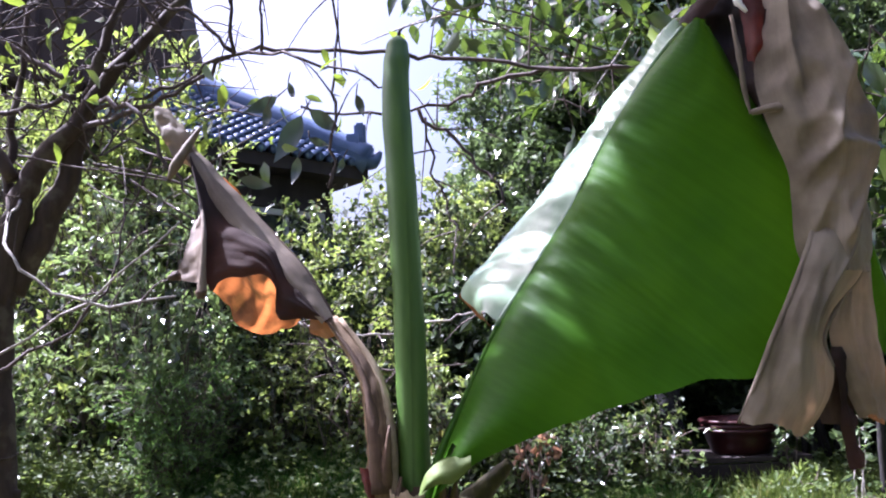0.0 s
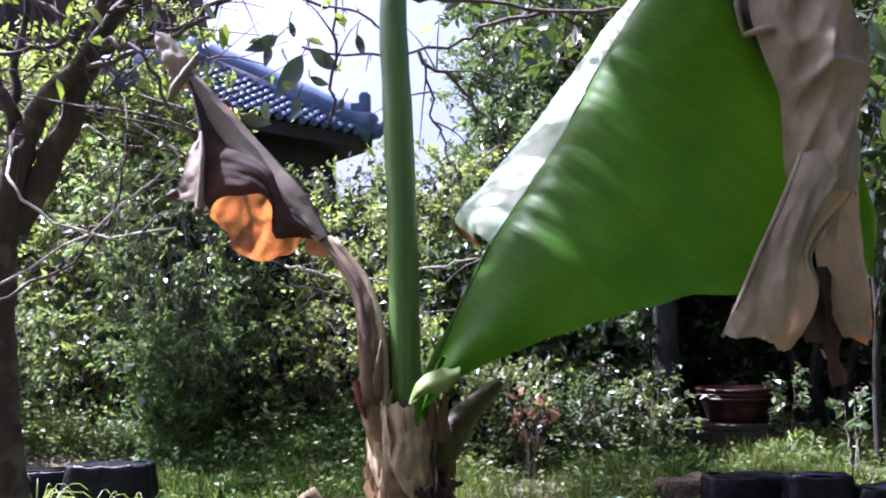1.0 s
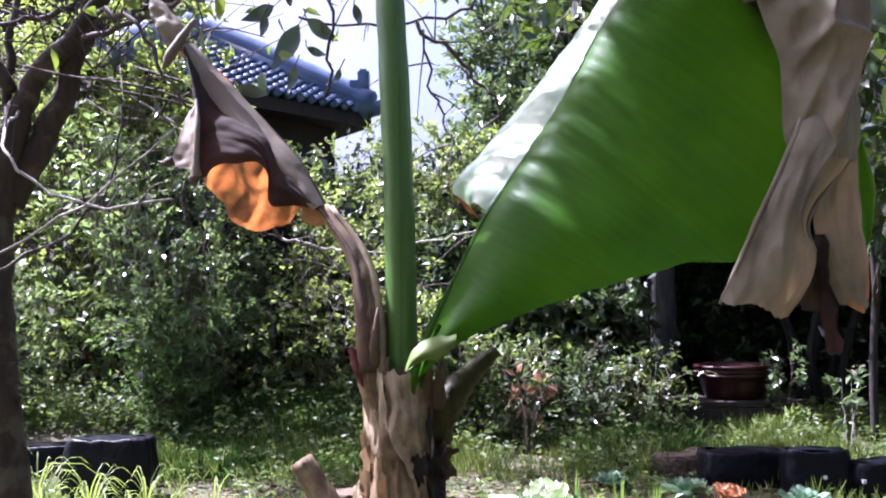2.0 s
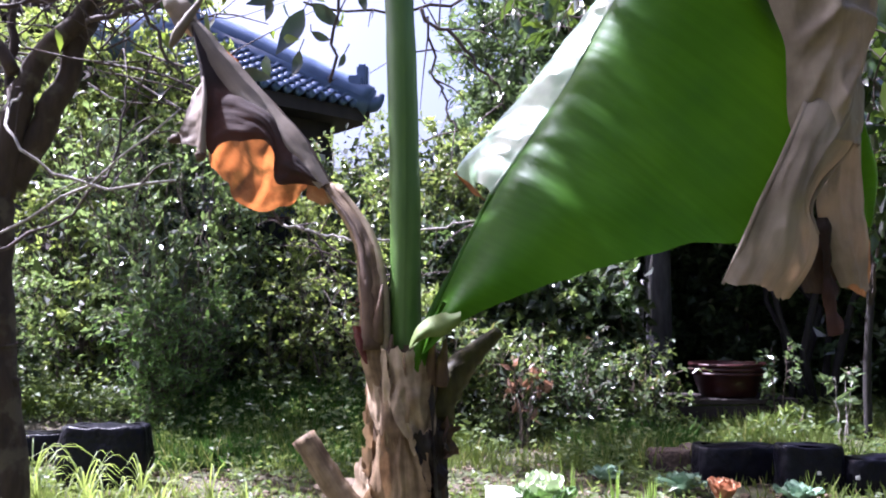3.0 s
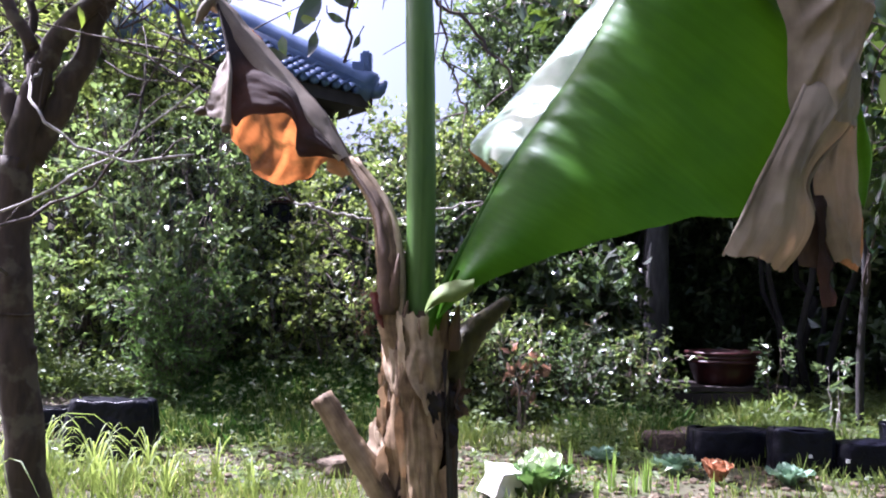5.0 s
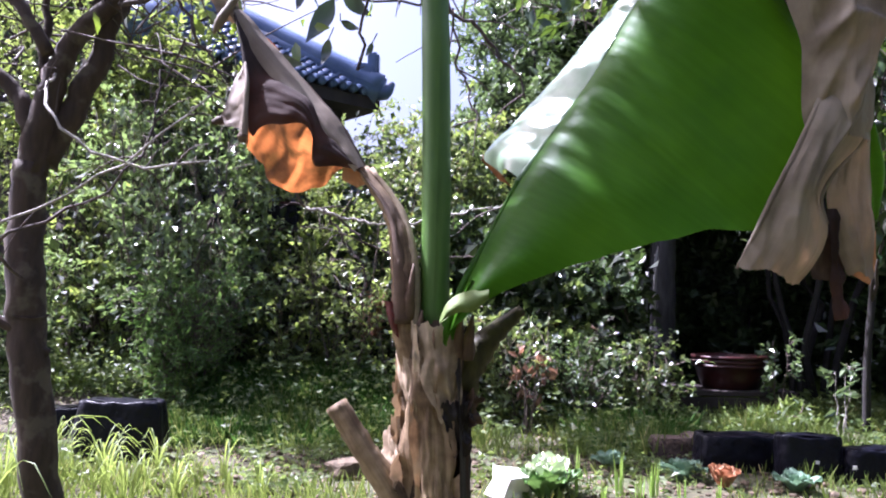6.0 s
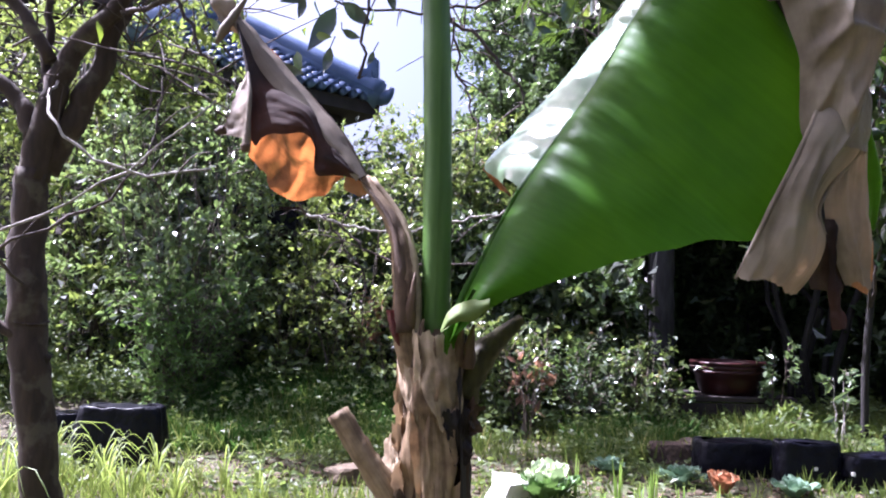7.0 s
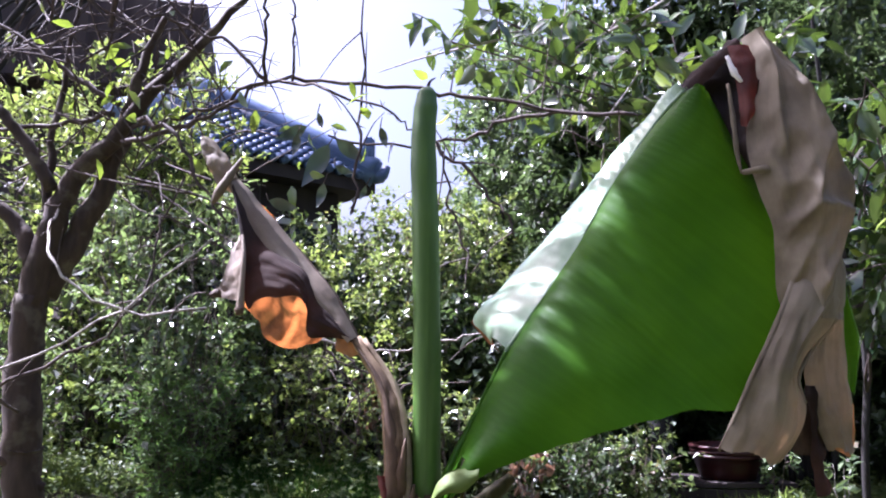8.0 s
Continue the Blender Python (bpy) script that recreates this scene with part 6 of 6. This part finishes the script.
# ---- spring onions and other bladed plants ----
def blades_plant(name, x, y, n, h, mat, seed, label, category, width=0.010, lean=0.25, group="", droop=0.0):
    rng = np.random.default_rng(seed)
    ob = thing(name, (x, y, 0), label, category, group)
    z = ground_height(x, y) - 0.01
    for i in range(n):
        a = rng.uniform(0, 2 * math.pi)
        hh = h * rng.uniform(0.6, 1.1)
        le = lean * rng.uniform(0.1, 1) * hh
        d = np.array([math.cos(a), math.sin(a), 0])
        p = np.array([x, y, z]) + d * rng.uniform(0, 0.02)
        dr = droop * rng.uniform(0.2, 1.1) * hh
        line = spline([p, p + d * le * 0.35 + np.array([0, 0, hh * 0.55]), p + d * (le + dr * 0.4) + np.array([0, 0, hh - 0.1 * dr]), p + d * (le + dr * 1.0) + np.array([0, 0, hh - dr * 0.55])] if droop else
                      [p, p + d * le * 0.3 + np.array([0, 0, hh * 0.5]), p + d * le + np.array([0, 0, hh])], 9)
        side = np.array([-d[1], d[0], 0])
        w = width * np.array([0.7, 0.95, 1, 1, 0.95, 0.85, 0.7, 0.45, 0.05])[:, None]
        lift = np.array([0, 0, 1.0]) * width * 0.35 + d * width * 0.3
        V = np.stack([line - side * w / 2 + lift * w / width, line, line + side * w / 2 + lift * w / width], 1).reshape(-1, 3)
        part("blade", mesh("blade", V, grid_faces(9, 3), mat), ob)
    return ob


for i, (x, y, n, h) in enumerate(((0.77, 3.88, 7, 0.23), (0.94, 3.90, 8, 0.19), (0.55, 3.86, 3, 0.29), (1.07, 3.86, 4, 0.14), (0.85, 3.80, 5, 0.15), (0.47, 3.78, 4, 0.16), (1.22, 3.80, 4, 0.15), (0.66, 3.70, 4, 0.13))):
    blades_plant("spring_onion", x, y, n, h, M_ONION, 100 + i, "upright bright green spring onion", "onion", 0.011, 0.14, "spring onions in a row")
for i, (x, y, n, h) in enumerate(((-1.78, 3.90, 11, 0.28), (-1.98, 3.85, 12, 0.30), (-1.55, 3.85, 10, 0.22), (-1.22, 4.05, 7, 0.26), (-1.02, 4.00, 6, 0.20), (-2.1, 3.6, 12, 0.36), (-1.95, 3.0, 12, 0.55), (-1.72, 2.78, 9, 0.60),
                                  (-1.4, 3.85, 12, 0.22), (-1.7, 3.75, 14, 0.26), (-1.9, 4.15, 12, 0.26), (-1.62, 4.2, 12, 0.24), (-2.2, 4.2, 12, 0.3), (-1.30, 3.6, 11, 0.20), (-0.95, 3.75, 9, 0.2), (-1.5, 3.5, 12, 0.24), (-1.15, 3.9, 9, 0.18))):
    blades_plant("grass_tuft", x, y, n, h, M_GRASS, 120 + i, "tall drooping grass tuft in the sun", "grass", 0.008, 0.4, "grass tufts", 0.7)


# ---- small plants ----
shrub("sapling", "small sunlit sapling with pale round leaves", 2.55, 6.35, 0.80, 0.13, M_LEAF_COOL, 201, stems=3, twigs=30, leaves=8, size=0.058, aspect=0.62, low=0.35, upright=0.8, twig_len=0.28, stem_r=0.006, category="sapling")
shrub("sapling", "spindly sapling with a few pale leaves", 2.80, 5.85, 0.55, 0.14, M_LEAF_COOL, 202, stems=3, twigs=12, leaves=5, size=0.085, aspect=0.45, low=0.5, upright=0.8, twig_len=0.2, stem_r=0.008, bark=M_PALETWIG, category="sapling")
shrub("weed", "bright green leafy weed in the sun", 2.45, 6.0, 0.20, 0.26, M_WEED, 203, stems=9, twigs=30, leaves=6, size=0.11, aspect=0.3, low=0.05, upright=0.4, twig_len=0.18, stem_r=0.004, category="weed")
shrub("withered_plant", "withered pinkish-brown plant with crumpled leaves", 0.50, 5.85, 0.66, 0.13, M_LEAF_DRY, 204, stems=4, twigs=13, leaves=6, size=0.085, aspect=0.5, low=0.3, upright=0.8, twig_len=0.22, stem_r=0.010, category="plant")
shrub("withered_plant", "withered red-brown leaves hanging on a thin stem", -0.78, 6.75, 1.1, 0.16, M_LEAF_DRY, 205, stems=3, twigs=26, leaves=8, size=0.09, aspect=0.4, low=0.55, upright=0.8, twig_len=0.22, stem_r=0.008, category="plant")


# ---- stones, pole and timber edge ----
def stone(x, y, sx, sy, sz, seed, mat, label, name="stone", rz=0, tilt=0):
    bm = bmesh.new()
    bmesh.ops.create_icosphere(bm, subdivisions=3, radius=0.5)
    for v in bm.verts:
        n = Vector((max(-0.36, min(0.36, v.co.x)), max(-0.36, min(0.36, v.co.y)), max(-0.36, min(0.36, v.co.z)))) * 1.3
        v.co = n + n.normalized() * 0.12 * noise.noise(n * 2.3 + Vector((seed, 0, 0)))
    m = pose(x, y, sz * 0.40, tilt, 0, rz) @ Matrix.Diagonal((sx, sy, sz, 1))
    bm.transform(m)
    ob = new(name, from_bm(name, bm, mat, False))
    return tagged(ob, label, "stone", "garden stones")


def block_stone():
    bm = bmesh.new()
    bmesh.ops.create_cube(bm, size=1)
    rng = random.Random(3)
    bmesh.ops.subdivide_edges(bm, edges=list(bm.edges), cuts=1, use_grid_fill=True)
    for v in bm.verts:
        v.co += Vector((rng.uniform(-0.09, 0.09), rng.uniform(-0.09, 0.09), rng.uniform(-0.09, 0.09)))
    bmesh.ops.bevel(bm, geom=list(bm.edges), offset=0.02, segments=1, affect="EDGES")
    bm.transform(pose(0.24, 3.84, 0.055, 14, 10, 38) @ Matrix.Diagonal((0.16, 0.13, 0.14, 1)))
    tagged(new("stone", from_bm("stone", bm, M_PALESTONE)), "pale angular stone, white in the sun", "stone", "garden stones")


block_stone()
stone(-0.60, 4.3, 0.24, 0.18, 0.09, 3, M_CLOD, "flat brown stone sunk in soil", rz=30)
stone(-0.28, 4.7, 0.18, 0.13, 0.09, 5, M_STONE, "grey stone half sunk in soil", rz=70)
stone(1.28, 4.85, 0.28, 0.18, 0.17, 6, M_BAGSOIL, "dark stone beside the bags", rz=-15)
stone(1.50, 5.0, 0.24, 0.18, 0.17, 7, M_BAGSOIL, "dark stone beside the bags", rz=20)
trunk = thing("dead_trunk", (1.89, 7.35, 0), "grey weathered trunk in the shade with a painted sunlit edge", "trunk")
part("trunk_body", tube("trunk_body", spline([(1.87, 7.35, -0.03), (1.88, 7.35, 0.6), (1.90, 7.35, 1.4), (1.92, 7.27, 2.5)], 24), [0.125, 0.115, 0.110, 0.09], M_GREYBARK, 14, 0.07, 5), trunk)
# pale strip laid down the left side to stand in for sunlight there
part("sunlit_edge", tube("sunlit_edge", spline([(1.765, 7.16, 0.86), (1.760, 7.14, 1.10), (1.775, 7.15, 1.36), (1.80, 7.16, 1.50)], 14), [0.006, 0.018, 0.016, 0.004], M_PALEPOLE, 7, 0.15, 6), trunk, "pale strip standing in for the trunk's sunlit edge")
pole = thing("garden_pole", (1.62, 6.9, 0), "weathered pale pole leaning in the shrubs", "pole")
part("shaft", tube("shaft", spline([(1.60, 6.9, -0.03), (1.61, 6.9, 0.5), (1.64, 6.9, 1.25)], 14), [0.016, 0.015, 0.013], M_PALEPOLE, 8, 0.06), pole)
edge = thing("timber_edge", (-1.75, 7.1, 0), "low weathered timber edging under the shrubs", "edging")
for i in range(2):
    bm = bmesh.new()
    bmesh.ops.create_cube(bm, size=1, matrix=pose(-1.98 + 0.62 * i, 6.95 + 0.03 * i, 0.15, 0, 0, 4) @ Matrix.Diagonal((0.60, 0.06, 0.30, 1)))
    bmesh.ops.bevel(bm, geom=list(bm.edges), offset=0.008, segments=1, affect="EDGES")
    part("board", from_bm("board", bm, M_TIMBER), edge)


# ---- grass, weeds and litter ----
def scatter(n, rng, x0, x1, y0, y1, density):
    x, y = rng.uniform(x0, x1, n), rng.uniform(y0, y1, n)
    d = np.array([density(a, b) for a, b in zip(x, y)])
    keep = rng.uniform(0, 1, n) < d
    return x[keep], y[keep], d[keep]


def grass_density(x, y):
    patch = 0.5 + 0.9 * noise.noise(Vector((x * 1.2, y * 1.2, 4.0))) + 0.5 * noise.noise(Vector((x * 4.0, y * 4.0, 9.0)))
    bed = noise.noise(Vector((x * 1.7, y * 2.3, 14.0)))
    bare = (0.5 if x < -0.3 else 0.22) + 0.9 * max(0.0, bed) if (-1.3 < x < 1.75 and 3.2 < y < 4.75) else 1.0      # the dug bed
    if -2.4 < x < -0.4 and 2.9 < y < 3.9:
        patch, bare = patch + 0.35, 0.85
    if x < -2.3 and 4.8 < y < 6.1:
        bare = 0.14
    return max(0.0, min(1.0, patch + 0.05)) * bare


def build_grass():
    rng = np.random.default_rng(77)
    x, y, d = scatter(150000, rng, -5.0, 5.0, -1.5, 9.0, lambda a, b: grass_density(a, b) * (1.0 if b > 2.6 else 0.6))
    n = len(x)
    z = np.array([ground_height(a, b) for a, b in zip(x, y)]) - 0.004
    h = rng.uniform(0.04, 0.13, n) * (0.6 + 0.8 * d) * np.where(y > 4.8, 1.5, 1.0)
    base = np.stack([x, y, z], 1)
    a = rng.uniform(0, 2 * np.pi, n)
    lean = np.stack([np.cos(a), np.sin(a), np.zeros(n)], 1) * rng.uniform(0.1, 0.7, n)[:, None]
    v, f = leaf_arrays(base, lean + np.array([0, 0, 1.0]), np.stack([-np.sin(a), np.cos(a), 0.3 * np.ones(n)], 1), h, rng.uniform(0.005, 0.012, n))
    tagged(new("grass", mesh("grass", v, f, M_GRASS, smooth=False)), "short patchy green grass with dry blades", "grass", kind="stuff")
    # broad-leaved weeds, taller towards the shrubs
    x, y, d = scatter(26000, rng, -5.0, 5.0, 3.8, 9.0, lambda a, b: 0.9 * max(0, noise.noise(Vector((a * 1.5, b * 1.5, 20.0)))) + 0.10 * grass_density(a, b) + 0.16 * max(0.0, min(1.0, (b - 5.0) / 1.5)) + (0.62 if -2.1 < a < -0.3 and 5.0 < b < 6.5 else 0.0) + (0.18 if 5.9 < b < 6.7 else 0.0) + (0.34 if -4.2 < a < -2.2 and 6.1 < b < 6.7 else 0.0) - (0.5 if a < -2.3 and 4.9 < b < 6.0 else 0.0))
    B, A, L = [], [], []
    for px, py in zip(x, y):
        pz = ground_height(px, py)
        far = max(0.0, min(1.0, (py - 4.6) / 1.4)) * (1.0 if px > -0.2 else 0.75) * (0.45 if px > 1.55 else 1.0)
        hh = rng.uniform(0.03, 0.12 + 0.30 * far) * (0.6 + 0.8 * abs(noise.noise(Vector((px * 2.2, py * 2.2, 31.0)))) * 2)
        for _ in range(8):
            th = rng.uniform(0, 2 * math.pi)
            B.append((px + rng.normal(0, 0.02 + 0.02 * far), py + rng.normal(0, 0.02 + 0.02 * far), pz + hh * rng.uniform(0.1, 1)))
            A.append((math.cos(th), math.sin(th), rng.uniform(-0.3, 0.7)))
            L.append(rng.uniform(0.025, 0.055 + 0.03 * far))
    B, A, L = np.array(B), np.array(A), np.array(L)
    v, f = leaf_arrays(B, A, norm(rng.normal(0, 0.4, B.shape) + np.array([0, -0.35, 1.0])), L, L * 0.55)
    tagged(new("weeds", mesh("weeds", v, f, M_WEED, smooth=False)), "low green broad-leaved weeds", "weeds", kind="stuff")
    # long lush grass before the shrubs, its green darkened to deepen the shade
    def lush(a, b):
        left = min(1.0, (a + 2.15) / 0.25, (-0.25 - a) / 0.3, (b - 4.95) / 0.25, (6.7 - b) / 0.3)
        right = min(1.0, (a - 0.75) / 0.3, (1.75 - a) / 0.25, (b - 4.9) / 0.3, (6.2 - b) / 0.3)
        return max(0.0, left, 0.7 * right) * (0.75 + 0.6 * noise.noise(Vector((a * 3, b * 3, 41.0))))
    x, y, d = scatter(30000, rng, -2.3, 1.9, 4.9, 6.8, lush)
    n = len(x)
    a = rng.uniform(0, 2 * np.pi, n)
    lean = np.stack([np.cos(a), np.sin(a), np.zeros(n)], 1) * rng.uniform(0.2, 1.0, n)[:, None]
    h = rng.uniform(0.10, 0.26, n) * (0.7 + 0.5 * np.clip((y - 5.0) / 1.2, 0, 1))
    z = np.array([ground_height(p, q) for p, q in zip(x, y)]) - 0.004
    v, f = leaf_arrays(np.stack([x, y, z], 1), lean + np.array([0, 0, 1.0]), np.stack([-np.sin(a), np.cos(a), 0.3 * np.ones(n)], 1), h, rng.uniform(0.010, 0.024, n))
    tagged(new("tall_grass", mesh("tall_grass", v, f, M_LUSH, smooth=False)), "long lush grass in front of the shrubs, darkened for shade", "grass", kind="stuff")
    # dead leaves and chips lying on the soil
    n = 12000
    x, y = rng.uniform(-4.4, 4.4, n), rng.uniform(-1.0, 8.0, n)
    z = np.array([ground_height(a, b) for a, b in zip(x, y)]) + 0.006
    a = rng.uniform(0, 2 * np.pi, n)
    L = rng.uniform(0.015, 0.06, n)
    v, f = leaf_arrays(np.stack([x, y, z], 1), np.stack([np.cos(a), np.sin(a), rng.uniform(0, 0.3, n)], 1), norm(rng.normal(0, 0.25, (n, 3)) + np.array([0, 0, 1.0])), L, L * 0.5)
    # clods of dug soil on the bed
    bm = bmesh.new()
    bmesh.ops.create_icosphere(bm, subdivisions=1, radius=1.0)
    cv = np.array([p.co[:] for p in bm.verts])
    cf = np.array([[p.index for p in q.verts] for q in bm.faces])
    bm.free()
    lumps = []
    for _ in range(2600):
        cx, cy = rng.uniform(-2.4, 2.2), rng.uniform(3.1, 5.0)
        if noise.noise(Vector((cx * 1.6, cy * 2.2, 14.0))) < -0.25:
            continue
        r = 0.006 + 0.022 * rng.uniform() ** 3
        lumps.append((cv * (1 + 0.25 * rng.uniform(-1, 1, (len(cv), 1))) * r * np.array([1.2, 1.0, 0.7]) + np.array([cx, cy, ground_height(cx, cy) + 0.3 * r]), cf))
    vv, ff = joined(lumps)
    tagged(new("soil_clods", mesh("soil_clods", vv, ff, M_CLOD, smooth=False)), "loose brown clods of dug soil", "soil", kind="stuff")
    tagged(new("leaf_litter", mesh("leaf_litter", v, f, M_LITTER, smooth=False)), "scattered dry brown leaves on the soil", "leaf litter", kind="stuff")


build_grass()
